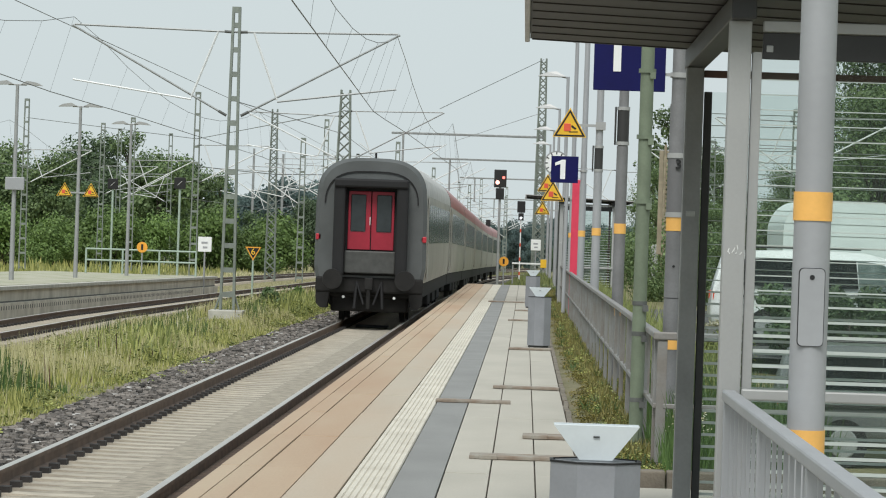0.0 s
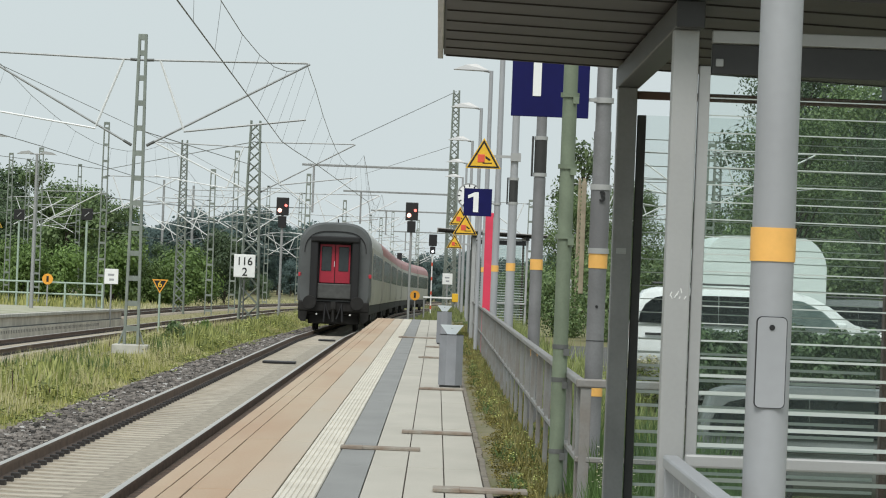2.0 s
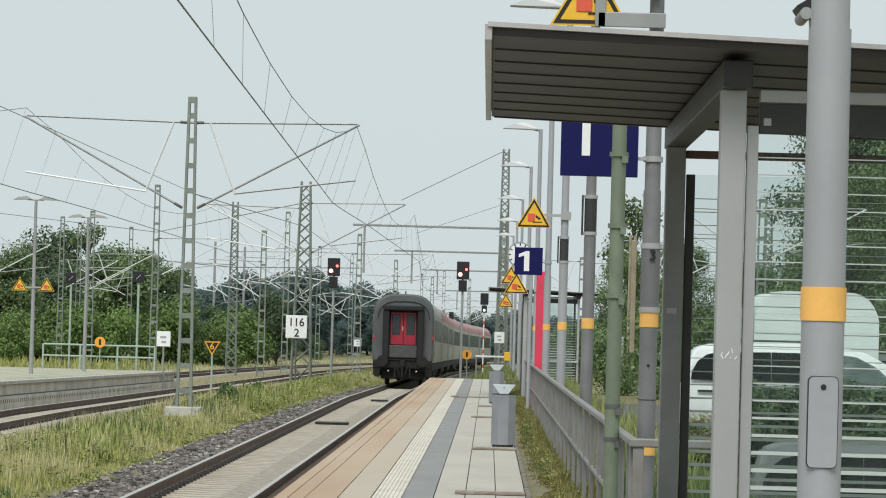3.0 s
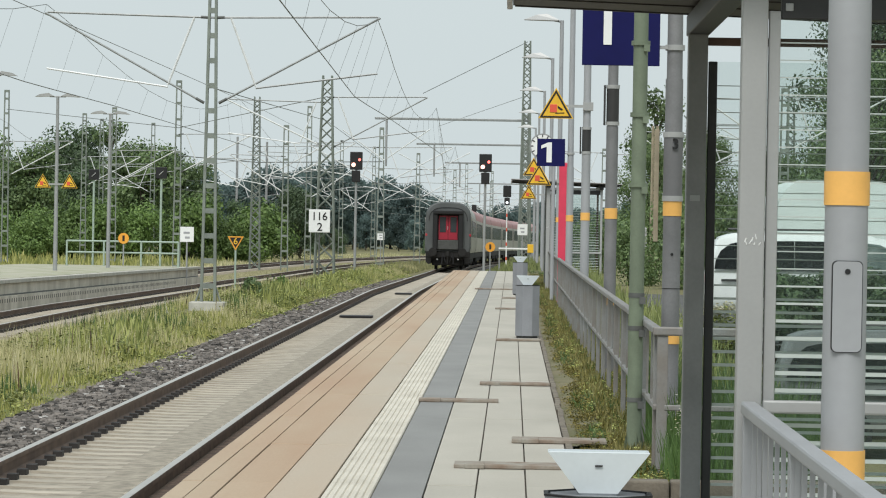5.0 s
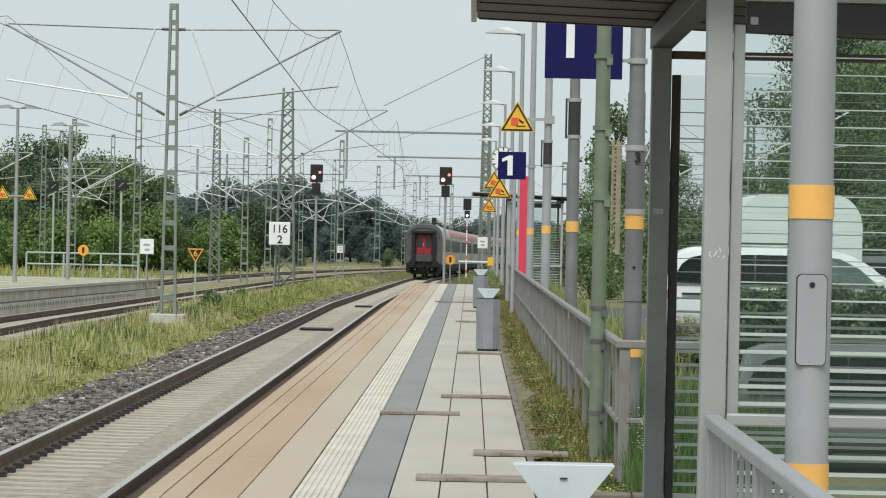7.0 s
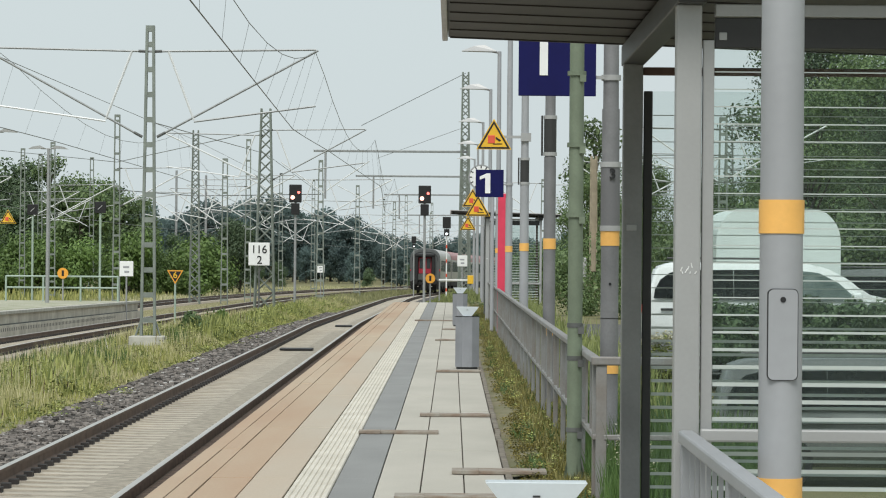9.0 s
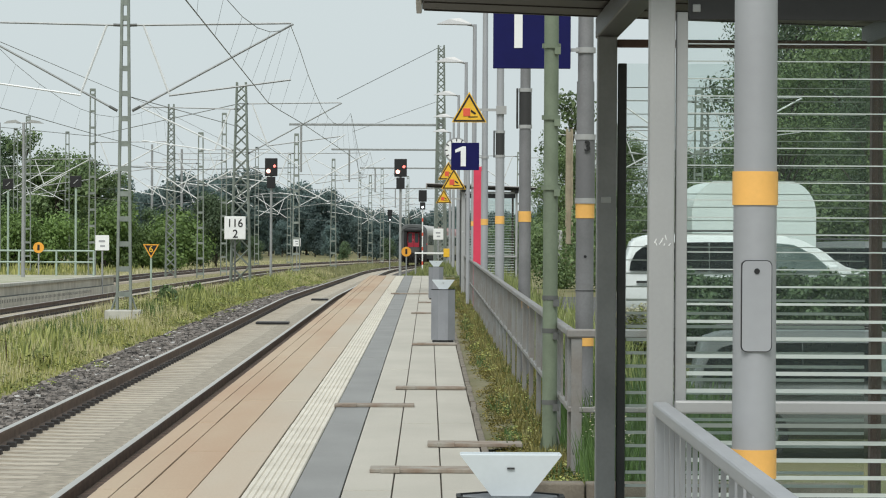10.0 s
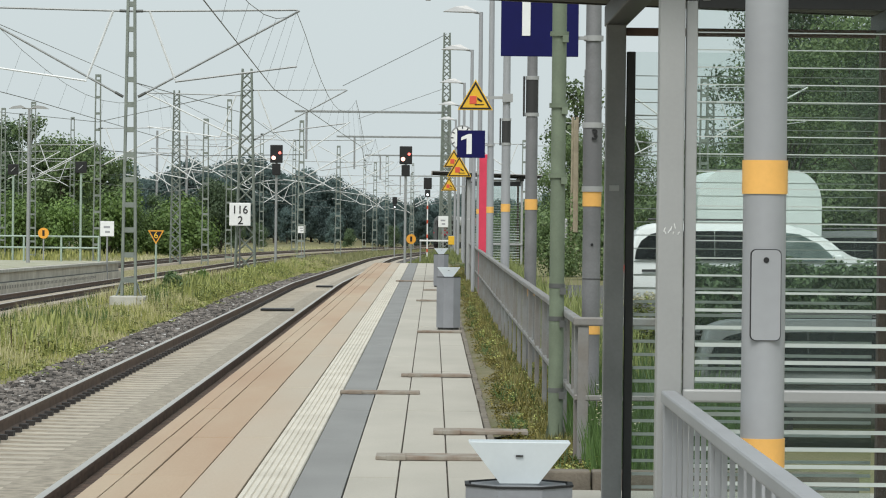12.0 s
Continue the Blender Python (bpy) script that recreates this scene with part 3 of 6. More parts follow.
def herbs(name, n, spot, height, radius, leaf, per, material, label, seed, low=0.1):
    """Low leafy plants: each a loose dome of small tilted leaves on the ground."""
    rng = random.Random(seed)
    verts, faces = [], []
    for _ in range(n):
        got = spot(rng)
        if got is None:
            continue
        x, y, z, k = got
        h, r = height * k * rng.uniform(0.5, 1.2), radius * rng.uniform(0.5, 1.3)
        for _ in range(per):
            a, d, u = rng.uniform(0, 6.28), math.sqrt(rng.random()), rng.uniform(low, 1.0)
            d *= 1.0 - 0.6 * u * u
            cx, cy, cz = x + r * d * math.cos(a), y + r * d * math.sin(a), z + h * u
            b, t, l = rng.uniform(0, 6.28), rng.uniform(-0.5, 0.9), leaf * rng.uniform(0.6, 1.4)
            ux, uy, uz = math.cos(b) * math.cos(t), math.sin(b) * math.cos(t), math.sin(t)
            vx, vy = -math.sin(b) * 0.42, math.cos(b) * 0.42
            o = len(verts)
            verts += [(cx, cy, cz), (cx + l * (0.5 * ux + vx), cy + l * (0.5 * uy + vy), cz + 0.5 * l * uz), (cx + l * ux, cy + l * uy, cz + l * uz - 0.15 * l), (cx + l * (0.5 * ux - vx), cy + l * (0.5 * uy - vy), cz + 0.5 * l * uz)]
            faces.append((o, o + 1, o + 2, o + 3))
    tagged(new(name, raw(name, verts, faces, material)), label, "weeds", kind="stuff")


herbs("meadow_herbs", 1500, meadow(-10.8, -6.1, 34, 200, 1.2, 0.3, seed=9.0), 0.30, 0.26, 0.055, 55, HERB, "leafy green herbs growing through the grass", 51)
herbs("bushy_weeds", 430, meadow(-8.9, -6.3, 94, 215, 1.1, 0.35, seed=18.0), 0.62, 0.30, 0.07, 60, HERB, "bushy green weeds growing high between the tracks", 58)
herbs("shoulder_weeds", 330, meadow(-6.5, -5.6, 30, 200, 1.1, 0.45, seed=6.0), 0.26, 0.16, 0.045, 45, HERB, "green weeds creeping over the ballast edge", 52)


def strip(lo, hi, y0, y1, power, patch=0.0, z=-0.04):
    def spot(rng):
        y = y0 + (y1 - y0) * rng.random() ** power
        x = rng.uniform(lo, hi)
        k = noise.noise((x * 3, y * 0.5, 1.7)) + 0.55
        return None if k < patch else (x, y, z, max(0.3, 0.45 + 0.7 * k) * (0.45 if x < 0.6 else 1.0))
    return spot


blades("verge_weeds", 26000, strip(0.56, 1.6, 20.6, 118, 1.7, 0.12), 0.06, 0.005, WEED, "low yellowish weeds along the platform verge", 8, 0.8)
blades("verge_weeds", 6500, strip(0.55, 1.2, 20.6, 118, 1.6, 0.6), 0.10, 0.006, LUSH, "darker green weeds along the platform verge", 9, 0.7)
blades("fence_weeds", 13000, strip(0.74, 1.3, 22.2, 100, 1.4), 0.14, 0.006, WEED, "olive weeds growing up the foot of the fence", 33, 0.5)
blades("fence_weeds", 5000, strip(0.86, 1.4, 22.2, 100, 1.4), 0.11, 0.006, LUSH, "green weeds growing up the foot of the fence", 34, 0.5)
herbs("verge_herbs", 3900, strip(0.53, 1.15, 20.6, 110, 1.7, 0.15), 0.085, 0.085, 0.02, 36, MOSS_LEAF, "low olive-brown herbs covering the verge", 53, 0.0)
herbs("verge_herbs", 500, strip(0.66, 1.2, 20.8, 90, 1.5, 0.3), 0.12, 0.09, 0.024, 36, HERB, "small green herbs on the verge", 54, 0.0)
herbs("flowering_weeds", 26, strip(1.02, 1.3, 21.0, 22.6, 1.0, 0.0, 0.22), 0.30, 0.03, 0.018, 14, FLOWER, "white flower spikes of tall weeds at the fence corner", 55, 0.0)
herbs("flowering_weeds", 60, strip(2.6, 3.3, 49.6, 50.2, 1.0, 0.0, 0.30), 0.20, 0.10, 0.05, 16, FLOWER, "white umbels of tall weeds beside the car park", 56, 0.5)
herbs("car_park_weeds", 60, strip(2.5, 3.4, 49.5, 50.3, 1.0, 0.0, -0.12), 0.50, 0.16, 0.05, 60, HERB, "green tall weeds beside the car park", 57, 0.0)
blades("tall_grass", 4200, strip(0.98, 1.9, 20.5, 27, 1.0), 0.34, 0.004, LUSH, "lush tall grass at the foot of the fence", 10)
blades("tall_grass", 7000, strip(1.2, 2.1, 27, 90, 1.0), 0.6, 0.010, BACK_GRASS, "tall grass behind the fence", 11)
blades("tall_grass", 4000, strip(1.1, 2.1, 20.6, 32, 1.0), 0.5, 0.007, LUSH, "tall grass behind the shelter", 14)
blades("track_end_weeds", 7000, meadow(-1.8, 1.6, 119, 240, 1.0), 0.34, 0.02, BACK_GRASS, "green weeds past the platform end", 12)


# ======== trees ========
def tree_thing(name, height, spread, trunk_h, leaves, leaf, material, seed, label, lobes=9, x=0, y=0, z=0):
    rng = random.Random(seed)
    tr = thing(name, x, y, z, label, "tree" if height > 4 else "bush", group="trees beside the line")
    bm = bmesh.new()
    tube(bm, (0, 0, -0.3), (0.1, 0, trunk_h), height * 0.022, height * 0.016, 7)
    tube(bm, (0.1, 0, trunk_h), (0.0, 0.1, height * 0.85), height * 0.016, 0.03, 6)
    centres = []
    for i in range(lobes):
        a = rng.uniform(0, 6.28)
        h = trunk_h * 0.7 + (height - trunk_h * 0.7) * (0.12 + 0.85 * i / lobes)
        r = spread * (0.75 if i < lobes * 0.7 else 0.4) * rng.uniform(0.35, 1.0)
        c = Vector((r * math.cos(a), r * math.sin(a), h * rng.uniform(0.92, 1.0)))
        centres.append((c, spread * rng.uniform(0.35, 0.62) * (0.72 if lobes > 20 else 1.0)))
        tube(bm, (0.05, 0.05, max(trunk_h * 0.6, c.z - spread * 0.8)), c, height * 0.009, 0.02, 5)
    part("trunk", bm, BARK, tr)
    verts, faces = [], []
    for _ in range(leaves):
        c, r = rng.choice(centres)
        d = Vector((rng.gauss(0, 1), rng.gauss(0, 1), rng.gauss(0, 0.8))).normalized()
        p = c + d * r * (rng.random() ** 0.4) * rng.uniform(0.8, 1.15)
        if p.z < 0.1:
            p.z = rng.uniform(0.1, 0.8)
        s = leaf * rng.uniform(0.5, 1.3)
        n = (d + 0.5 * Vector((rng.gauss(0, 1), rng.gauss(0, 1), rng.gauss(0, 1)))).normalized()
        u = n.cross(Vector((rng.gauss(0, 1), rng.gauss(0, 1), rng.gauss(0, 1)))).normalized()
        w = n.cross(u)
        o = len(verts)
        verts += [p - u * s, p + w * s * 0.55, p + u * s, p - w * s * 0.55]
        faces.append((o, o + 1, o + 2, o + 3))
    me = raw("crown", [tuple(v) for v in verts], faces, material)
    shared("crown", me, tr, Matrix())
    return tr


def woods():
    rng = random.Random(21)
    kinds = {
        "broad": tree_thing("tree", 11, 4.6, 2.2, 9000, 0.225, LEAF_A, 1, "broad green tree with a full uneven crown", 14, -52, 330, -1.8),
        "tall": tree_thing("tree", 14, 4.0, 3.5, 9000, 0.225, LEAF_A, 2, "tall green tree with a loose crown", 14, -60, 345, -1.8),
        "dark": tree_thing("tree", 13, 4.4, 2.0, 9000, 0.225, LEAF_B, 3, "dark green tree with a dense crown", 14, -45, 350, -1.8),
        "far": tree_thing("tree", 14, 5.5, 1.5, 5200, 0.38, LEAF_HAZED, 4, "tree in the distant wood with bluish haze painted into its leaves", 12, -30, 560, -2.6),
        "fine": tree_thing("tree", 10, 4.0, 2.0, 24000, 0.085, LEAF_A, 8, "broad leafy tree behind the car park", 34, 24.5, 126, -0.3),
        "fine_dark": tree_thing("tree", 12, 4.0, 2.4, 24000, 0.085, LEAF_B, 9, "tall dark leafy tree behind the car park", 34, 26.0, 132, -0.3),
        "low": tree_thing("bush", 3.0, 2.0, 0.3, 9000, 0.07, LEAF_A, 10, "leafy green bush behind the car park", 9, 19, 95, -0.2),
        "bush": tree_thing("bush", 3.6, 2.4, 0.4, 7000, 0.13, LEAF_C, 5, "bright green rounded bush in the meadow", 9, -38, 270, -1.6),
        "thin": tree_thing("tree", 14, 2.6, 5.0, 3500, 0.18, LEAF_A, 6, "slender tree with a thin open crown", 12, -41, 345, -1.8),
    }

    def put(kind, x, y, s):
        z = ground_z(x, y) - 0.1
        copy_thing(kinds[kind], Matrix.Translation((x, y, z)) @ Euler((0, 0, rng.uniform(0, 6.28))).to_matrix().to_4x4() @ Matrix.Diagonal((s, s, s * rng.uniform(0.9, 1.1), 1)))

    # the wood to the west, along the edge of the meadow
    for x in np.arange(-66, -27.5, 2.6):
        put(rng.choice(("broad", "dark", "tall")), x + rng.uniform(-1, 1), 318 + rng.uniform(-10, 14), rng.uniform(0.62, 0.92))
    for x in np.arange(-70, -30, 3.2):
        put(rng.choice(("dark", "dark", "tall", "thin")), x + rng.uniform(-1, 1), 352 + rng.uniform(-10, 10), rng.uniform(0.72, 0.98))
    for x in np.arange(-27, -18, 2.4):
        put("dark", x + rng.uniform(-1, 1), 330 + rng.uniform(-8, 8), rng.uniform(0.42, 0.6))
    for x in np.arange(-58, -20, 3.0):
        put("bush", x + rng.uniform(-1, 1), 285 + rng.uniform(-10, 12), rng.uniform(0.8, 1.5))
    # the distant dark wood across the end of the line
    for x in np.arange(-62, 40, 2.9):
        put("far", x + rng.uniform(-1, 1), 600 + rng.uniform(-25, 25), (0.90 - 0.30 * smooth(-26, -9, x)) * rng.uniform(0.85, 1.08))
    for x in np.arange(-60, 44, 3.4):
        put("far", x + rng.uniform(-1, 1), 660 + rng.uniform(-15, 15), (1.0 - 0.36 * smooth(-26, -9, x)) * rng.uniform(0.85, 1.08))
    for x, y, s in ((-22, 430, 1.0), (-26, 445, 1.3), (-12, 480, 0.9), (-6, 500, 1.1), (4, 470, 1.2), (8, 505, 1.3), (12, 480, 1.4), (14, 420, 1.0)):
        put("dark", x, y, s * 0.27)
    # trees behind the car park
    for x, y, s, k in ((5.6, 135, 0.50, "fine"), (8.6, 150, 0.62, "fine"), (7.0, 165, 0.62, "thin"), (12.3, 118, 0.80, "fine"), (13.6, 128, 0.90, "fine_dark"), (15.5, 125, 0.94, "fine"), (17.5, 120, 0.9, "fine_dark"), (19.5, 130, 1.02, "fine"), (11.0, 140, 0.5, "fine"), (21.5, 122, 1.0, "fine_dark"), (16.0, 105, 0.7, "fine"), (14.2, 108, 0.5, "fine_dark"), (23.0, 110, 0.9, "fine"), (9.8, 128, 0.40, "fine"), (6.6, 120, 0.30, "fine")):
        put(k, x * 1.4, y * 1.4, s * 1.4)
    for x, y, s in ((20.5, 212, 0.80), (24.0, 215, 0.98), (28.5, 212, 1.02), (32.5, 210, 1.05)):
        put("dark", x, y, s)
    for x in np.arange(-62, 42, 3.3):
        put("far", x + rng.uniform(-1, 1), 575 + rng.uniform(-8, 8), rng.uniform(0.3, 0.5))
    for x, y, s in ((3.5, 100, 0.6), (5.0, 96, 0.8), (6.5, 92, 0.9), (8.5, 95, 1.0), (10.5, 92, 1.0), (12.5, 90, 1.1), (2.9, 120, 0.7), (15, 92, 1.1)):
        put("low", x, y, s)


woods()
tree_thing("shrub", 0.85, 0.5, 0.15, 1800, 0.07, LEAF_A, 61, "dark green shrub beside the mast foundation", 7, -7.35, 97, -0.95)
tree_thing("shrub", 0.7, 0.45, 0.15, 1500, 0.07, LEAF_C, 62, "bright green shrub in the grass between the tracks", 7, -7.7, 112, -0.98)

# ======== things on the near platform ========
def lamp_post(x, y, top, label, head=True, bands=True, r=0.067, steel=None):
    lp = thing("lamp_post", x, y, -0.05, label, "lamp post", group="posts along the platform")
    bm = bmesh.new()
    tube(bm, (0, 0, -0.2), (0, 0, 2.75), r, r - 0.002, 20)
    tube(bm, (0, 0, 2.75), (0, 0, top), r - 0.008, 0.046, 14)
    part("pole", bm, steel or POST, lp)
    if bands:
        for z0, z1 in ((1.742, 1.858), (0.80, 0.90)):
            bm = bmesh.new()
            tube(bm, (0, 0, z0), (0, 0, z1), r + 0.003, seg=20)
            part("band", bm, YELLOW, lp, "yellow-orange warning band")
    if head:
        bm = bmesh.new()
        tube(bm, (0, 0, top - 0.03), (-0.18, 0, top), 0.03, seg=8)
        part("arm", bm, POST, lp)
        bm = bmesh.new()
        prof = [(-0.02, 0.0), (-0.30, 0.15), (-0.56, 0.12), (-0.84, 0.0)]
        prism(bm, [(-0.1, -0.02)] + [(x0 - 0.05, z) for x0, z in prof], -0.16, 0.16)
        for v in bm.verts:
            v.co.z += top
            v.co.y *= 1.0 if v.co.z < top + 0.05 else 0.45
        part("head", bm, POST_LIGHT, lp, "pale flat lamp head")
    return lp


first = lamp_post(1.145, 11.7, 6.5, "grey round lamp post with yellow band and service hatch", r=0.076)
bm = bmesh.new()
pts = []
for cx, cz, a0 in ((0.032, 1.482, 0), (-0.032, 1.482, 90), (-0.032, 1.208, 180), (0.032, 1.208, 270)):
    pts += [(cx + 0.018 * math.cos(radians(a0 + 15 * i)), cz + 0.05 + 0.018 * math.sin(radians(a0 + 15 * i))) for i in range(7)]
prism(bm, pts, -0.081, -0.05)
hatch = part("hatch", bm, POST, first, "rounded grey service hatch")
bm = bmesh.new()
prism(bm, [(p[0] * 1.05, 1.38 + (p[1] - 1.38) * 1.015) for p in pts], -0.0785, -0.05)
part("hatch_seam", bm, BLACK, hatch)
bm = bmesh.new()
tube(bm, (0, -0.0835, 1.515), (0, -0.07, 1.515), 0.010, seg=12)
part("lock", bm, BLACK, hatch)
second = lamp_post(1.172, 25.0, 6.5, "grey lamp post carrying the platform number and a small plate", steel=POST_DIRTY_BACKLIT)
third = lamp_post(1.07, 37.0, 6.5, "grey lamp post with a dark sleeve and yellow bands", steel=POST_DIRTY_BACKLIT)
fourth = lamp_post(1.07, 50.0, 6.5, "grey lamp post with a warning triangle on a bracket")
fifth = lamp_post(1.06, 63.0, 6.9, "grey lamp post carrying a small blue number sign")
for d in (80, 98, 122, 146, 168):
    lamp_post(1.09, d, 6.5, "slim grey platform lamp post with a flat head", bands=d < 100)
for post, z0, z1, r in ((third, 2.78, 3.18, 0.068), (fourth, 2.74, 3.1, 0.066), (second, 1.87, 2.34, 0.071)):
    bm = bmesh.new()
    tube(bm, (0, 0, z0), (0, 0, z1), r, seg=16)
    if post is not second:
        soft_box(bm, -0.10, -0.078, -0.02, 0.02, z0 - 0.02, z1 + 0.02, 0.006)
    sleeve = part("sleeve", bm, POST_SLEEVE if post is second else POST_DARK, post, "dark metal sleeve")
    for z in (z0, z1):
        bm = bmesh.new()
        tube(bm, (0, 0, z - 0.02), (0, 0, z + 0.02), r + 0.006, seg=16)
        part("strap", bm, POST_LIGHT, sleeve, "pale steel strap")
letters("number", "3", 0.075, BLACK, second, pose(0.012, -0.082, 2.235), 1.0, 0.03)
bm = bmesh.new()
tube(bm, (0, -0.072, 1.46), (0, -0.05, 1.46), 0.011, seg=12)
part("lock", bm, BLACK, second)
bm = bmesh.new()
tube(bm, (0, 0, 1.205), (0, 0, 1.211), 0.0685, seg=20)
part("seam", bm, POST_DARK, second)
bm = bmesh.new()
soft_box(bm, -0.135, -0.10, 0.06, 0.09, 1.55, 2.38, 0.004)
part("slat", bm, SLAT, second, "pale weathered slat beside the post")


def clamp(post, x0, x1, z):
    bm = bmesh.new()
    box(bm, x0, x1, -0.05, -0.02, z - 0.012, z + 0.012)
    tube(bm, (0, 0, z - 0.02), (0, 0, z + 0.02), 0.073, seg=16)
    part("clamp", bm, POST_LIGHT, post, "pale steel sign clamp")


def number_sign(post, x0, x1, z0, z1, size, at, label):
    bm = bmesh.new()
    soft_box(bm, x0, x1, -0.075, -0.045, z0, z1, 0.004)
    board = part("number_sign", bm, BLUE, post, label)
    z, h, k = z0 + 0.14 * (z1 - z0), size, 0.042 if size > 0.5 else 0.13
    bm = bmesh.new()
    prism(bm, [(at - k * h, z), (at + k * h, z), (at + k * h, z + h), (at - 0.4 * k * h, z + h), (at - 3.1 * k * h, z + 0.84 * h), (at - 3.1 * k * h, z + 0.68 * h), (at - k * h, z + 0.78 * h)], -0.081, -0.0755)
    part("digit", bm, SIGN_WHITE, board, "white figure one")


number_sign(second, -0.685, -0.115, 2.84, 3.92, 0.72, -0.50, "dark blue platform number sign with a white figure")
for z in (2.98, 3.8):
    clamp(second, -0.13, 0.05, z)
number_sign(fifth, -0.625, -0.105, 2.76, 3.27, 0.37, -0.40, "small dark blue platform number sign")
clamp(fifth, -0.11, 0.05, 3.0)


def warning(post, cx, cz, w, label="yellow warning triangle with black border and red symbol"):
    """A triangular plate facing the camera, its centre at cx, cz in the post's space."""
    h = w * 0.87
    bm = bmesh.new()
    prism(bm, [(cx - w / 2, cz - h / 2), (cx + w / 2, cz - h / 2), (cx, cz + h / 2)], -0.10, -0.085)
    plate = part("warning_sign", bm, SIGN_YELLOW, post, label)
    bm = bmesh.new()
    o = [(cx - w * 0.46, cz - h * 0.475), (cx + w * 0.46, cz - h * 0.475), (cx, cz + h * 0.435)]
    i = [(cx - w * 0.375, cz - h * 0.42), (cx + w * 0.375, cz - h * 0.42), (cx, cz + h * 0.325)]
    for k in range(3):
        l = (k + 1) % 3
        vs = [bm.verts.new((p[0], -0.104, p[1])) for p in (o[k], o[l], i[l], i[k])]
        ws = [bm.verts.new((p[0], -0.101, p[1])) for p in (o[k], o[l], i[l], i[k])]
        bm.faces.new(vs)
        bm.faces.new(ws[::-1])
    part("border", bm, BLACK, plate)
    bm = bmesh.new()
    soft_box(bm, cx - 0.17 * w, cx + 0.03 * w, -0.108, -0.1, cz - 0.30 * h, cz - 0.04 * h, 0.004)
    part("symbol", bm, SIGN_RED, plate)
    bm = bmesh.new()
    prism(bm, [(cx + 0.05 * w, cz - 0.08 * h), (cx + 0.2 * w, cz - 0.2 * h), (cx + 0.16 * w, cz - 0.24 * h), (cx + 0.05 * w, cz - 0.16 * h)], -0.106, -0.1)
    prism(bm, [(cx - 0.02 * w, cz - 0.34 * h), (cx + 0.24 * w, cz - 0.33 * h), (cx + 0.24 * w, cz - 0.30 * h), (cx - 0.02 * w, cz - 0.31 * h)], -0.106, -0.1)
    part("symbol", bm, BLACK, plate)
    return plate


def bracket(post, x, z):
    bm = bmesh.new()
    box(bm, x, 0.0, -0.085, -0.06, z - 0.02, z + 0.02)
    box(bm, -0.06, 0.09, -0.09, 0.08, z - 0.06, z + 0.06)
    part("bracket", bm, POST_LIGHT, post)


warning(second, -0.50, 4.20, 0.58)
bm = bmesh.new()
soft_box(bm, -0.44, 0.02, -0.12, -0.105, 4.16, 4.32, 0.006)
soft_box(bm, -0.44, 0.06, -0.12, -0.105, 3.94, 4.05, 0.006)
soft_box(bm, -0.46, -0.38, -0.12, -0.105, 3.94, 4.32, 0.006)
part("bracket", bm, GALV, second, "grey sheet bracket")
warning(fourth, -0.46, 3.46, 0.52)
bracket(fourth, -0.46, 3.42)
ob80 = [o for o in scene.objects if o.name.startswith("lamp_post") and o.parent is None and abs(o.location.y - 80) < 1][0]
warning(ob80, -0.48, 2.86, 0.58)
bracket(ob80, -0.48, 2.72)
ob98 = [o for o in scene.objects if o.name.startswith("lamp_post") and o.parent is None and abs(o.location.y - 98) < 1][0]
warning(ob98, -0.50, 3.36, 0.6)
warning(ob98, -0.63, 2.62, 0.46)
bracket(ob98, -0.6, 2.55)


def station_clock():
    ck = thing("station_clock", 0.61, 72, -0.16, "round white station clock on a slim post", "clock")
    bm = bmesh.new()
    tube(bm, (0.25, 0, -0.1), (0.25, 0, 3.3), 0.04, seg=10)
    tube(bm, (0.25, 0, 3.3), (0, 0, 3.42), 0.03, seg=8)
    part("pole", bm, POST, ck)
    bm = bmesh.new()
    tube(bm, (0, -0.06, 3.45), (0, 0.06, 3.45), 0.27, seg=32)
    case = part("case", bm, GALV, ck)
    bm = bmesh.new()
    tube(bm, (0, -0.068, 3.45), (0, -0.05, 3.45), 0.24, seg=32)
    part("dial", bm, SIGN_WHITE, case)
    bm = bmesh.new()
    for i in range(12):
        a = radians(30 * i)
        s, c = math.sin(a), math.cos(a)
        tube(bm, (0.19 * s, -0.072, 3.45 + 0.19 * c), (0.245 * s, -0.072, 3.45 + 0.245 * c), 0.012, seg=4)
    tube(bm, (0, -0.076, 3.45), (0.12, -0.076, 3.54), 0.014, seg=4)
    tube(bm, (0, -0.076, 3.45), (-0.05, -0.076, 3.25), 0.012, seg=4)
    part("clock_marks", bm, BLACK, case)


station_clock()


def red_stele():
    st = thing("information_stele", 1.02, 69, -0.06, "tall narrow red information stele behind the fence", "stele")
    bm = bmesh.new()
    soft_box(bm, -0.085, 0.085, -0.06, 0.06, 0.08, 2.95, 0.012)
    part("panel", bm, RED_PANEL, st)
    bm = bmesh.new()
    soft_box(bm, -0.14, 0.14, -0.12, 0.12, -0.05, 0.085, 0.01)
    part("foot", bm, POST_DARK, st)


red_stele()


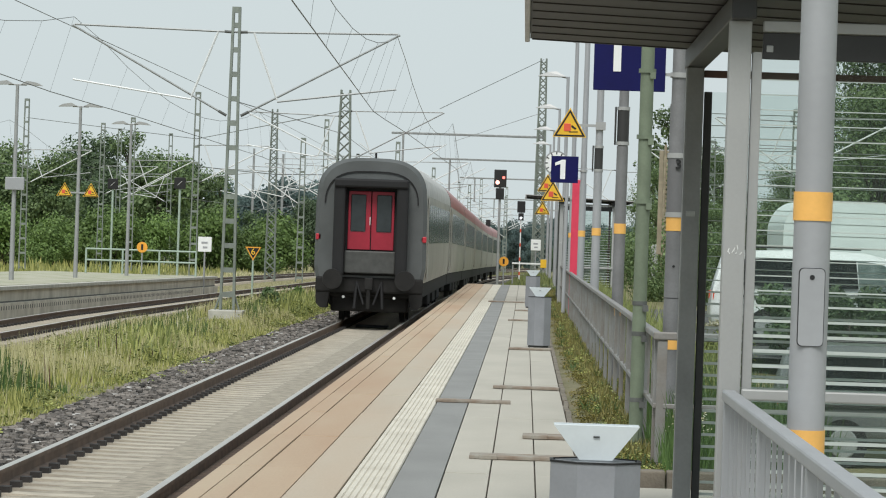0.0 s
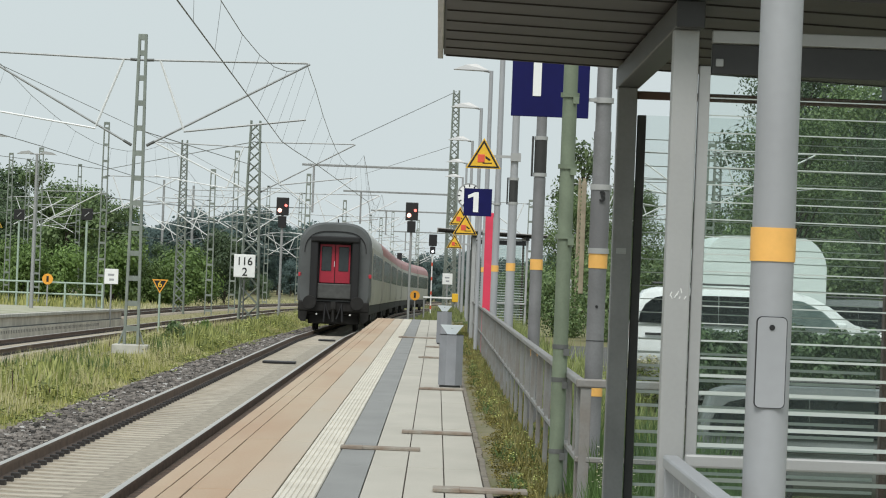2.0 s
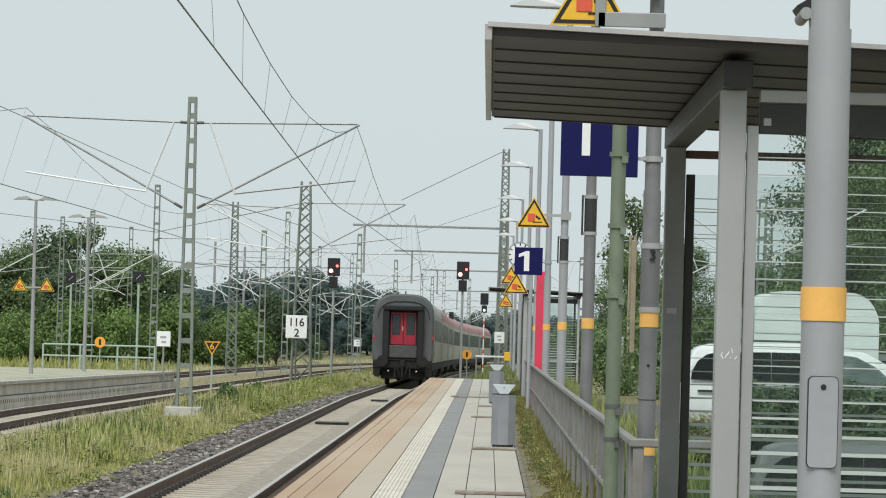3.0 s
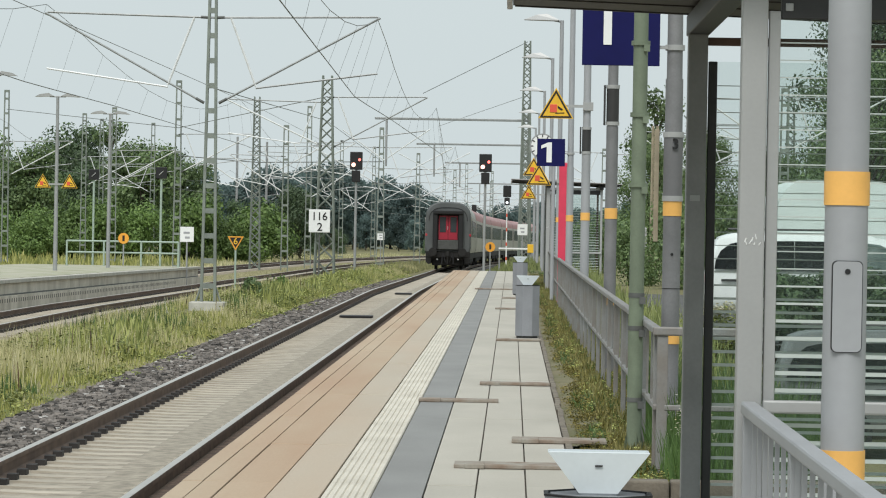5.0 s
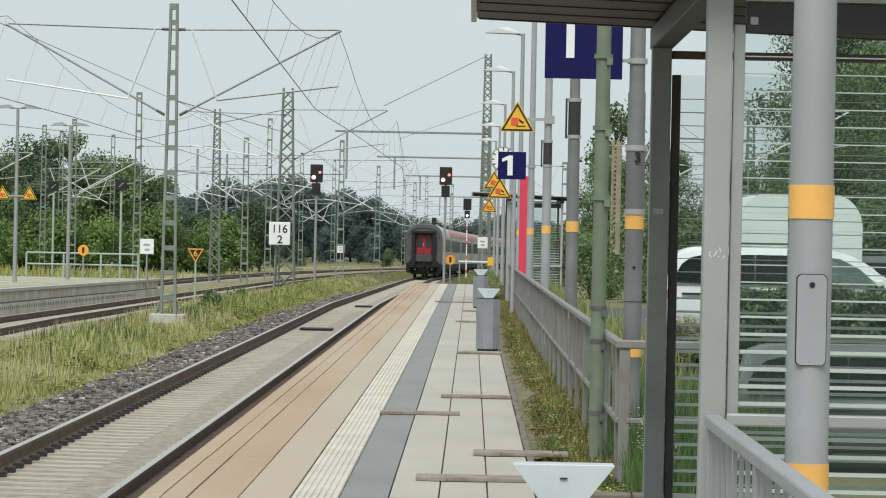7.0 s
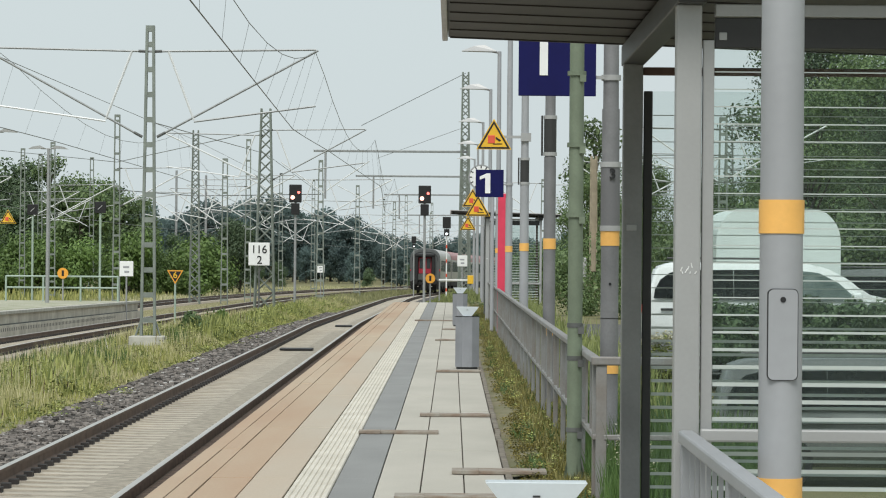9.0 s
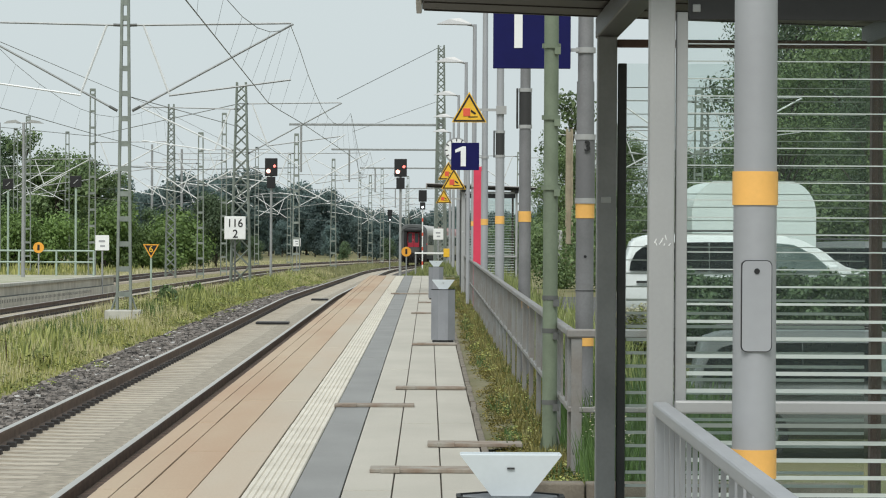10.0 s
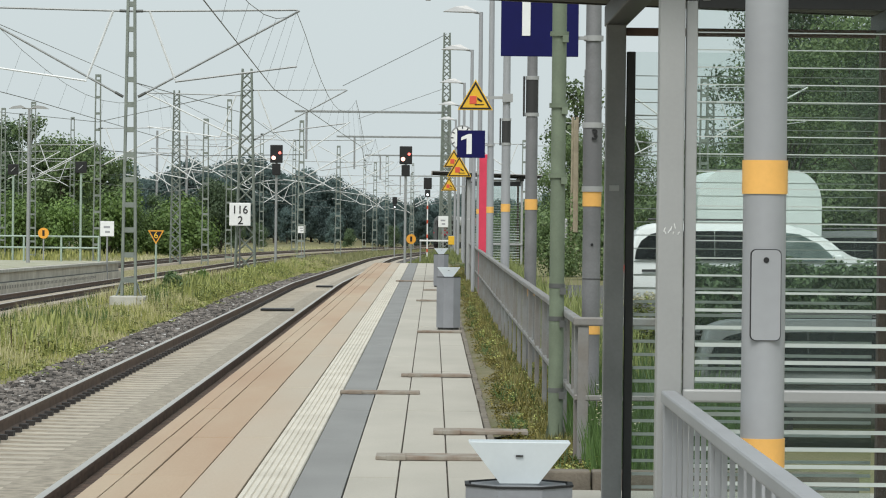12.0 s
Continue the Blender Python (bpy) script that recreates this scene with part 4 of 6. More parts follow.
def green_pole():
    gp = thing("signal_pole", 0.872, 23.7, -0.05, "old pale green steel pole with clamp rings and a finned foot", "pole")
    bm = bmesh.new()
    tube(bm, (0, 0, -0.1), (0, 0, 3.46), 0.053, 0.051, 18)
    part("pole", bm, POLE_GREEN, gp)
    for z in (1.18, 1.95, 2.44, 2.94, 0.95, 0.45):
        bm = bmesh.new()
        big = z > 1.9
        tube(bm, (0, 0, z - 0.016), (0, 0, z + 0.016), 0.066 if big else 0.056, seg=16)
        box(bm, 0.02, 0.062, -0.062, -0.03, z - 0.06, z - 0.012)
        part("clamp_ring", bm, POLE_GREEN if big else MAST_DARK, gp)
    for a in (20, 110, 200, 290):
        bm = bmesh.new()
        s, c = math.sin(radians(a)), math.cos(radians(a))
        v = [bm.verts.new(p) for p in ((0.05 * c, 0.05 * s, 0.24), (0.115 * c, 0.115 * s, -0.02), (0.05 * c, 0.05 * s, -0.02))]
        bm.faces.new(v)
        bmesh.ops.solidify(bm, geom=bm.faces[:], thickness=0.012)
        part("fin", bm, POLE_GREEN, gp)
    bm = bmesh.new()
    tube(bm, (0, 0, 3.46), (0, 0, 3.50), 0.06, 0.03, 14)
    part("cap", bm, MAST_DARK, gp)


green_pole()


def litter_bin():
    lb = thing("litter_bin", 0.284, 10.85, 0.0, "grey octagonal litter bin with a pale funnel hood", "litter bin", group="litter bins on the platform")
    r = 0.184

    def octagon(k, z):
        return [(k * math.cos(radians(22.5 + 45 * i)), k * math.sin(radians(22.5 + 45 * i)), z) for i in range(8)]
    for i in range(8):
        bm = bmesh.new()
        j = (i + 1) % 8
        o, n = octagon(r, 0), octagon(r - 0.012, 0)
        z0, z1 = 0.03, 0.745
        vs = [bm.verts.new((p[0] * 0.996, p[1] * 0.996, z)) for z in (z0, z1) for p in (o[i], o[j], n[j], n[i])]
        for q in ((0, 1, 5, 4), (1, 2, 6, 5), (2, 3, 7, 6), (3, 0, 4, 7), (4, 5, 6, 7), (3, 2, 1, 0)):
            bm.faces.new([vs[k] for k in q])
        part("side_panel", bm, BIN, lb)
    for z, k, nm in ((0.0, r - 0.02, "base"), (0.718, r - 0.02, "lid_plate")):
        bm = bmesh.new()
        vs = [bm.verts.new(p) for p in octagon(k, z)]
        ws = [bm.verts.new(p) for p in octagon(k, z + 0.03)]
        bm.faces.new(ws)
        bm.faces.new(vs[::-1])
        for i in range(8):
            bm.faces.new((vs[i], vs[(i + 1) % 8], ws[(i + 1) % 8], ws[i]))
        part(nm, bm, POST_DARK if nm == "base" else BIN, lb)
    bm = bmesh.new()
    ring = [octagon(r + 0.003, 0.7455), octagon(r + 0.003, 0.752), octagon(r - 0.012, 0.753), octagon(r - 0.014, 0.7455)]
    vs = [[bm.verts.new(p) for p in q] for q in ring]
    for a in range(4):
        for i in range(8):
            bm.faces.new((vs[a][i], vs[a][(i + 1) % 8], vs[(a + 1) % 4][(i + 1) % 8], vs[(a + 1) % 4][i]))
    part("rim", bm, BLACK, lb, "black rim ring")
    bm = bmesh.new()
    bot, top = [], []
    for sx, sy in ((-1, -1), (1, -1), (1, 1), (-1, 1)):
        bot.append((sx * 0.062, -0.01 + sy * 0.05, 0.755))
        top.append((sx * 0.162, -0.01 + sy * 0.06, 0.885))
    for k in range(4):
        l = (k + 1) % 4
        vs = [bm.verts.new(p) for p in (bot[k], bot[l], top[l], top[k])]
        bm.faces.new(vs)
    bmesh.ops.remove_doubles(bm, verts=bm.verts, dist=0.001)
    bmesh.ops.solidify(bm, geom=bm.faces[:], thickness=0.004)
    part("funnel", bm, FUNNEL, lb, "pale grey sheet funnel")
    bm = bmesh.new()
    box(bm, -0.012, 0.012, -0.0725, -0.07, 0.84, 0.846)
    part("scratch", bm, POST_DARK, lb)
    copy_thing(lb, pose(0.235, 48.4, 0))
    copy_thing(lb, pose(0.2, 78.0, 0))


litter_bin()


# ======== fences ========
def fence():
    fx, h = 0.95, 0.96
    fe = thing("fence", 0, 0, 0, "grey steel railing fence along the back of the platform", "fence")
    bm = bmesh.new()
    soft_box(bm, fx - 0.03, fx + 0.03, 22.0, 96, h - 0.045, h, 0.01)
    part("top_rail", bm, FENCE, fe)
    bm = bmesh.new()
    soft_box(bm, fx - 0.018, fx + 0.018, 22.0, 96, 0.42, 0.455, 0.006)
    part("bottom_rail", bm, FENCE, fe)
    bm = bmesh.new()
    soft_box(bm, fx - 0.03, 1.62, 21.97, 22.03, h - 0.055, h + 0.002, 0.01)
    part("top_rail", bm, FENCE, fe)
    bm = bmesh.new()
    soft_box(bm, fx + 0.05, 1.62, 21.98, 22.02, 0.42, 0.455, 0.006)
    part("bottom_rail", bm, FENCE, fe)
    bm = bmesh.new()
    soft_box(bm, -0.02, 0.02, -0.02, 0.02, -0.2, h - 0.045, 0.005)
    post = mesh_of("fence_post", bm, FENCE)
    for y in list(np.arange(22.1, 96, 2.1)):
        shared("fence_post", post, fe, pose(fx, y, 0))
    shared("fence_post", post, fe, pose(1.58, 22.0, 0))
    bm = bmesh.new()
    soft_box(bm, fx - 0.0, fx + 0.07, 21.985, 22.015, -0.2, h - 0.055, 0.004)
    part("corner_post", bm, FENCE, fe, "broad flat corner post")
    bm = bmesh.new()
    box(bm, -0.008, 0.008, -0.008, 0.008, 0.455, h - 0.045)
    bar = mesh_of("baluster", bm, FENCE)
    ys = [y for y in [y + d for y in np.arange(22.1, 95, 2.1) for d in (0.7, 1.4)]]
    for y in ys:
        shared("baluster", bar, fe, pose(fx, y, 0))


fence()


def near_railing():
    ra = thing("railing", 0, 0, 0, "grey steel railing running up to the shelter", "railing")
    x, h = 0.905, 0.95
    bm = bmesh.new()
    soft_box(bm, x - 0.03, x + 0.03, 4.0, 12.9, h - 0.05, h, 0.01)
    part("top_rail", bm, POST, ra)
    bm = bmesh.new()
    soft_box(bm, x - 0.02, x + 0.02, 4.0, 12.9, 0.12, 0.16, 0.006)
    part("bottom_rail", bm, POST, ra)
    bm = bmesh.new()
    soft_box(bm, -0.025, 0.025, -0.025, 0.025, -0.04, h - 0.05, 0.005)
    me = mesh_of("railing_post", bm, POST)
    for y in (4.1, 6.3, 8.5, 10.7, 12.85):
        shared("railing_post", me, ra, pose(x, y, 0))
    bm = bmesh.new()
    box(bm, -0.008, 0.008, -0.008, 0.008, 0.16, h - 0.05)
    me = mesh_of("baluster", bm, POST)
    for y in np.arange(4.2, 12.8, 0.27):
        shared("baluster", me, ra, pose(x, y, 0))


near_railing()


# ======== platform shelters ========
def shelter():
    sh = thing("platform_shelter", 0, 12.7, 0, "glazed platform shelter with dark boarded roof and striped glass", "shelter", group="platform shelters")
    y0, y1 = 0.3, 4.3        # end walls
    xl, xr = 0.86, 2.27

    def roof_z(x):
        return 2.735 - 0.033 * x
    for i in range(8):
        bm = bmesh.new()
        a, b = i * 0.595 + 0.0015, (i + 1) * 0.595 - 0.0015
        vs = [bm.verts.new(p) for p in ((-0.02, a, roof_z(0)), (2.75, a, roof_z(2.75)), (2.75, b, roof_z(2.75)), (-0.02, b, roof_z(0)))]
        ws = [bm.verts.new(v.co + Vector((0, 0, 0.03))) for v in vs]
        bm.faces.new(vs[::-1])
        bm.faces.new(ws)
        for k in range(4):
            bm.faces.new((vs[k], vs[(k + 1) % 4], ws[(k + 1) % 4], ws[k]))
        part("roof_board", bm, ROOF_BOARD, sh)
        bm = bmesh.new()
        prism(bm, [(-0.01, roof_z(0) - 0.007), (2.73, roof_z(2.73) - 0.007), (2.73, roof_z(2.73) + 0.01), (-0.01, roof_z(0) + 0.01)], b - 0.035, b - 0.005)
        part("roof_batten", bm, ROOF_BOARD, sh)
    bm = bmesh.new()
    prism(bm, [(-0.04, roof_z(0) + 0.032), (2.77, roof_z(2.77) + 0.032), (2.77, roof_z(2.77) + 0.05), (-0.04, roof_z(0) + 0.05)], -0.03, 4.79)
    part("roof_sheet", bm, ROOF_EDGE, sh, "pale metal roof sheet")
    bm = bmesh.new()
    soft_box(bm, -0.05, -0.022, -0.02, 4.78, roof_z(0) - 0.02, roof_z(0) + 0.045, 0.004)
    part("fascia", bm, ROOF_EDGE, sh)
    bm = bmesh.new()
    soft_box(bm, xl, xl + 0.11, 0.15, 4.5, 2.575, 2.68, 0.006)
    part("roof_beam", bm, POST_DARK, sh)
    bm = bmesh.new()
    soft_box(bm, xr - 0.06, xr + 0.04, 0.15, 4.5, 2.54, 2.64, 0.006)
    part("roof_beam", bm, POST_DARK, sh)
    # The far end wall gets darker frame colours than the near one.
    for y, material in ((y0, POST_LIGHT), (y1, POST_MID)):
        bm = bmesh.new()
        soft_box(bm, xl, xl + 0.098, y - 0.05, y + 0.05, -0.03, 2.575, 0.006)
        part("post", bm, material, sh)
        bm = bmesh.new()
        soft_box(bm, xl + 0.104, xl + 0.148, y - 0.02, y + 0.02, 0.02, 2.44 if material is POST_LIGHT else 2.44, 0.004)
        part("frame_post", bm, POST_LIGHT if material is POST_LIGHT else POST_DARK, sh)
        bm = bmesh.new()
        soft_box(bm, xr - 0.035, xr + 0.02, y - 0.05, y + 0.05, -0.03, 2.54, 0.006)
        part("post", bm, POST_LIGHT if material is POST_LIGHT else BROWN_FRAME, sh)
        if material is POST_LIGHT:
            bm = bmesh.new()
            soft_box(bm, xl + 0.15, xr - 0.04, y - 0.03, y + 0.025, 2.53, 2.578, 0.004)
            part("top_rail", bm, POST_LIGHT, sh)
            # Real panel, but its dark colour also takes in shade from the ceiling.
            bm = bmesh.new()
            soft_box(bm, xl + 0.15, xr - 0.04, y - 0.02, y + 0.02, 2.41, 2.526, 0.004)
            part("header_panel", bm, POST_DARK, sh, "dark header panel above the glass")
            bm = bmesh.new()
            soft_box(bm, xl + 0.165, xl + 0.195, y - 0.026, y - 0.018, 2.44, 2.47, 0.003)
            part("bolt_plate", bm, POST_LIGHT, sh)
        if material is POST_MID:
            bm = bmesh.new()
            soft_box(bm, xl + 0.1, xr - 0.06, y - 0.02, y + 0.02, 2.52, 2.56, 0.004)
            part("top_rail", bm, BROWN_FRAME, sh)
        bm = bmesh.new()
        soft_box(bm, xl + 0.15, xr - 0.06, y - 0.02, y + 0.02, 0.03, 0.08, 0.004)
        part("bottom_rail", bm, POST_LIGHT, sh)
        bm = bmesh.new()
        box(bm, xl + 0.148, xr - 0.06, y - 0.005, y + 0.005, 0.08, 2.44)
        pane = part("pane", bm, GLASS, sh, "clear pane with frosted stripes")
        pane.visible_shadow = False
        z, zs = 2.3195, []
        while z > 0.12:
            zs.append(z)
            z -= 0.0665
        for z in zs:
            t = 0.0022 + 0.0056 * smooth(1.5, 1.1, z)
            bm = bmesh.new()
            box(bm, xl + 0.15, xr - 0.062, y - 0.008, y - 0.0055, z - t, z + t)
            part("frosted_stripe", bm, STRIPE, pane)
    bm = bmesh.new()
    box(bm, xr - 0.006, xr + 0.006, y0 + 0.06, y1 - 0.06, 0.08, 2.44)
    back = part("pane", bm, GLASS, sh)
    back.visible_shadow = False
    bm = bmesh.new()
    soft_box(bm, xl + 0.1, xr, y0 - 0.09, y0 - 0.055, 0.905, 0.955, 0.008)
    part("hand_rail", bm, POST_LIGHT, sh)
    bm = bmesh.new()
    rng = random.Random(12)
    for i in range(7):
        gx, gz = xl + 0.022 + 0.009 * i, 1.555 + rng.uniform(-0.014, 0.014)
        tube(bm, (gx, y0 - 0.0512, gz), (gx + rng.uniform(-0.006, 0.014), y0 - 0.0512, gz + rng.uniform(0.006, 0.022)), 0.0022, seg=4)
    part("scribble", bm, SIGN_WHITE, sh, "white scribbled marks")
    bm = bmesh.new()
    soft_box(bm, xl + 0.02, xl + 0.07, y1 - 0.056, y1 - 0.05, 1.74, 1.77, 0.002)
    part("maker_plate", bm, POST_LIGHT, sh)
    return sh


near_shelter = shelter()
copy_thing(near_shelter, pose(0, 86.0, 0))


def canopy():
    # Thin roof slice fitted to the camera's view; its column is added out of sight.
    cy = thing("canopy", 3.06, 34, -1.2, "dark pitched canopy roof with gutter and downpipe behind the shelter", "canopy")
    bm = bmesh.new()
    prism(bm, [(0.0, 6.10), (2.6, 7.72), (2.6, 7.84), (-0.06, 6.19)], 0, 0.6)
    part("roof", bm, BLACK, cy)
    bm = bmesh.new()
    tube(bm, (0.03, -0.03, 6.11), (0.03, 0.62, 6.10), 0.062, seg=14)
    part("gutter", bm, GALV, cy, "grey half-round gutter")
    bm = bmesh.new()
    tube(bm, (0.1, 0.1, 6.1), (0.13, 0.1, 5.8), 0.04, seg=8)
    tube(bm, (0.13, 0.1, 5.8), (0.13, 0.1, -0.1), 0.04, seg=8)
    part("downpipe", bm, GALV, cy)
    bm = bmesh.new()
    soft_box(bm, 2.28, 2.44, 0.2, 0.36, -0.2, 7.55, 0.02)
    part("column", bm, POST_DARK, cy)


canopy()


# ======== car park ========
def car_park():
    verts = [(2.9, 49.6, -0.085), (24, 49.6, -0.085), (24, 86, -0.085), (2.9, 86, -0.085)]
    tagged(new("car_park", raw("car_park", verts, [(0, 1, 2, 3)], LOT)), "worn asphalt car park behind the platform", "car park", kind="structure")


car_park()


def car(x, y, z, paint, label, roof=1.62, length=4.35):
    ca = thing("car", x, y, z, label, "car", group="cars in the car park")
    w, k, u = 0.86, length / 4.35, roof / 1.62

    def side(points, y0, y1, inset):
        bm = bmesh.new()
        n = len(points)
        a = [bm.verts.new((px * k, y0 + inset(pz), pz * u)) for px, pz in points]
        b = [bm.verts.new((px * k, y1 - inset(pz), pz * u)) for px, pz in points]
        bm.faces.new(a)
        bm.faces.new(b[::-1])
        for i in range(n):
            bm.faces.new((a[i], b[i], b[(i + 1) % n], a[(i + 1) % n]))
        bmesh.ops.bevel(bm, geom=[e for e in bm.edges], offset=0.035, segments=2, affect="EDGES")
        for f in bm.faces:
            f.smooth = True
        return bm
    outline = [(0.05, 0.30), (0.0, 0.55), (0.05, 0.92), (0.20, 1.50), (0.42, 1.58), (1.6, 1.62), (2.35, 1.60), (2.72, 1.51), (3.05, 1.33), (3.36, 1.05), (4.05, 0.93), (4.3, 0.70), (4.35, 0.35), (4.25, 0.26), (0.15, 0.26)]
    part("body", side(outline, -w, w, lambda z: 0.0 if z < 0.95 else (z - 0.95) * 0.25), paint, ca)
    for pts, pane in (([(0.12, 1.0), (0.14, 1.14), (0.22, 1.30), (0.36, 1.41), (0.52, 1.45), (1.32, 1.47), (1.32, 1.0)], CAR_GLASS), ([(1.327, 1.0), (1.327, 1.47), (2.22, 1.47), (2.26, 1.0)], CAR_GLASS), ([(2.275, 1.0), (2.235, 1.47), (2.60, 1.43), (2.90, 1.27), (3.18, 1.0)], REFLECT_GLASS)):
        for sgn in (-1, 1):
            bm = bmesh.new()
            vs = [bm.verts.new((px * k, sgn * (w + 0.006 - max(0, pz - 0.95) * 0.25), pz * u)) for px, pz in pts]
            bm.faces.new(vs)
            bmesh.ops.solidify(bm, geom=bm.faces[:], thickness=0.006)
            part("window", bm, pane, ca)
    bm = bmesh.new()
    for s in (-1, 1):
        tube(bm, (0.40 * k, s * 0.64, roof + 0.03), (2.3 * k, s * 0.64, roof + 0.035), 0.02, seg=6)
    part("roof_rail", bm, POST_DARK, ca)
    bm = bmesh.new()
    vs = [bm.verts.new((px * k, py, pz * u)) for px, py, pz in ((2.52, -0.68, 1.565), (2.52, 0.68, 1.565), (3.33, 0.78, 1.07), (3.33, -0.78, 1.07))]
    bm.faces.new(vs)
    bmesh.ops.solidify(bm, geom=bm.faces[:], thickness=0.02)
    part("windscreen", bm, REFLECT_GLASS, ca)
    for sgn in (-1, 1):
        bm = bmesh.new()
        soft_box(bm, 3.08 * k, 3.24 * k, sgn * (w + 0.09) - 0.09, sgn * (w + 0.09) + 0.09, 0.98 * u, 1.11 * u, 0.03)
        part("wing_mirror", bm, paint, ca)
        for hx in (1.18, 2.1):
            bm = bmesh.new()
            soft_box(bm, hx * k, (hx + 0.17) * k, sgn * (w + 0.006) - 0.018, sgn * (w + 0.006) + 0.018, 0.87 * u, 0.895 * u, 0.006)
            part("door_handle", bm, POST_DARK, ca)
    for wx in (0.85, 3.5):
        for s in (-1, 1):
            bm = bmesh.new()
            tube(bm, (wx * k, s * (w - 0.17), 0.32), (wx * k, s * (w + 0.01), 0.32), 0.32, seg=24)
            wheel = part("wheel", bm, TYRE, ca)
            bm = bmesh.new()
            tube(bm, (wx * k, s * (w + 0.005), 0.32), (wx * k, s * (w + 0.022), 0.32), 0.2, 0.18, seg=20)
            part("rim", bm, GALV, wheel)
    for s in (-1, 1):
        bm = bmesh.new()
        soft_box(bm, 4.0 * k, 4.33 * k, s * 0.62 - 0.16, s * 0.62 + 0.16, 0.66 * u, 0.82 * u, 0.03)
        part("headlight", bm, SIGN_WHITE, ca)
        bm = bmesh.new()
        soft_box(bm, 0.02, 0.06, s * 0.66 - 0.06, s * 0.66 + 0.06, 0.74 * u, 0.88 * u, 0.008)
        part("tail_light", bm, SIGN_RED, ca)
    bm = bmesh.new()
    soft_box(bm, 0.25, 4.1 * k, -w - 0.012, -w + 0.01, 0.80 * u, 0.84 * u, 0.004)
    part("trim_strip", bm, POST_DARK, ca)
    return ca


car(3.22, 57, -0.085, CAR_PAINT, "white estate car with dark windows parked sideways behind the shelter", 1.66, 4.8)
car(3.35, 43.5, -1.27, SILVER, "silver-grey car before the hedge, set low to fit the camera's view", 1.62, 4.6)
car(7.3, 70, -0.085, SILVER, "dark silver car parked beyond the white estate car", 1.5)


def hedge():
    rng = random.Random(77)
    for i in range(15):
        x = 3.93 + 0.265 * i
        tree_thing("shrub", rng.uniform(1.05, 1.18), 0.42, 0.15, 3600, 0.05, LEAF_B, 100 + i, "dark green shrub in front of the parked car", 6, x, 50.5 + rng.uniform(-0.3, 0.3), -0.1)


hedge()


def caravan():
    cv = thing("caravan", 6.15, 66, -0.085, "pale mint-white caravan with rounded roof corners", "caravan")
    pts = [(-1.17, 0.4), (1.17, 0.4), (1.17, 1.9)]
    pts += [(0.62 + 0.55 * math.cos(radians(a)), 2.02 + 0.62 * math.sin(radians(a)) + 0.0) for a in range(0, 91, 10)]
    pts += [(-0.62 - 0.55 * math.cos(radians(a)), 2.02 + 0.62 * math.sin(radians(a))) for a in range(90, -1, -10)]
    pts += [(-1.17, 1.9)]
    bm = bmesh.new()
    prism(bm, pts, -2.2, 2.2)
    part("body", bm, CARAVAN, cv)
    for s in (-1, 1):
        bm = bmesh.new()
        tube(bm, (s * 1.0, 0.2, 0.3), (s * 1.16, 0.2, 0.3), 0.3, seg=20)
        part("wheel", bm, TYRE, cv)
    bm = bmesh.new()
    box(bm, -1.0, 1.0, -2.1, 2.1, 0.28, 0.4)
    part("chassis", bm, POST_DARK, cv)


caravan()


# ======== masts, wires and signals ========
def ladder_mast(x, y, z, top, w0=0.5, w1=0.22, label="grey-green steel mast of two legs joined by battens", step=1.0, foot=True):
    """A flat mast of two channels with battens."""
    ms = thing("catenary_mast", x, y, z, label, "catenary mast", group="catenary masts")
    h = top - z
    for s in (-1, 1):
        bm = bmesh.new()
        a, b = s * w0 / 2, s * w1 / 2
        vs = []
        for zz, c in ((0.0, a), (h, b)):
            vs.append([bm.verts.new((c + dx, dy, zz)) for dx, dy in ((-0.035, -0.1), (0.035, -0.1), (0.035, 0.1), (-0.035, 0.1))])
        for i in range(4):
            bm.faces.new((vs[0][i], vs[0][(i + 1) % 4], vs[1][(i + 1) % 4], vs[1][i]))
        bm.faces.new(vs[1])
        part("leg", bm, MAST_GREEN, ms)
    k = 0.5
    while k < h:
        w = w0 + (w1 - w0) * k / h
        bm = bmesh.new()
        box(bm, -w / 2 + 0.03, w / 2 - 0.03, -0.09, 0.09, k - 0.07, k + 0.07)
        part("batten", bm, MAST_GREEN, ms)
        k += step
    bm = bmesh.new()
    box(bm, -w1 / 2 - 0.03, w1 / 2 + 0.03, -0.09, 0.09, h - 0.16, h + 0.004)
    part("cap_batten", bm, MAST_GREEN, ms)
    if foot:
        bm = bmesh.new()
        soft_box(bm, -0.48, 0.48, -0.5, 0.5, -0.4, 0.07, 0.03)
        part("foundation", bm, CONCRETE, ms, "pale concrete foundation block")
    return ms


def lattice_mast(x, y, z, top, w0=0.75, w1=0.42, label="steel lattice mast with crossed braces", material=None):
    material = material or MAST_DARK
    ms = thing("catenary_mast", x, y, z, label, "catenary mast", group="catenary masts")
    h = top - z
    for sx in (-1, 1):
        for sy in (-1, 1):
            bm = bmesh.new()
            tube(bm, (sx * w0 / 2, sy * w0 / 2, -0.3), (sx * w1 / 2, sy * w1 / 2, h), 0.045, seg=4)
            part("leg", bm, material, ms)
    k, i = 0.2, 0
    while k < h - 0.3:
        w = (w0 + (w1 - w0) * k / h) / 2
        k2 = min(h, k + 1.9 * w)
        w2 = (w0 + (w1 - w0) * k2 / h) / 2
        for sy in (-1, 1):
            for sx in (-1, 1):
                bm = bmesh.new()
                tube(bm, (-sx * w, sy * w, k), (sx * w2, sy * w2, k2), 0.024, seg=4)
                part("brace", bm, material, ms)
        k, i = k2, i + 1
    return ms


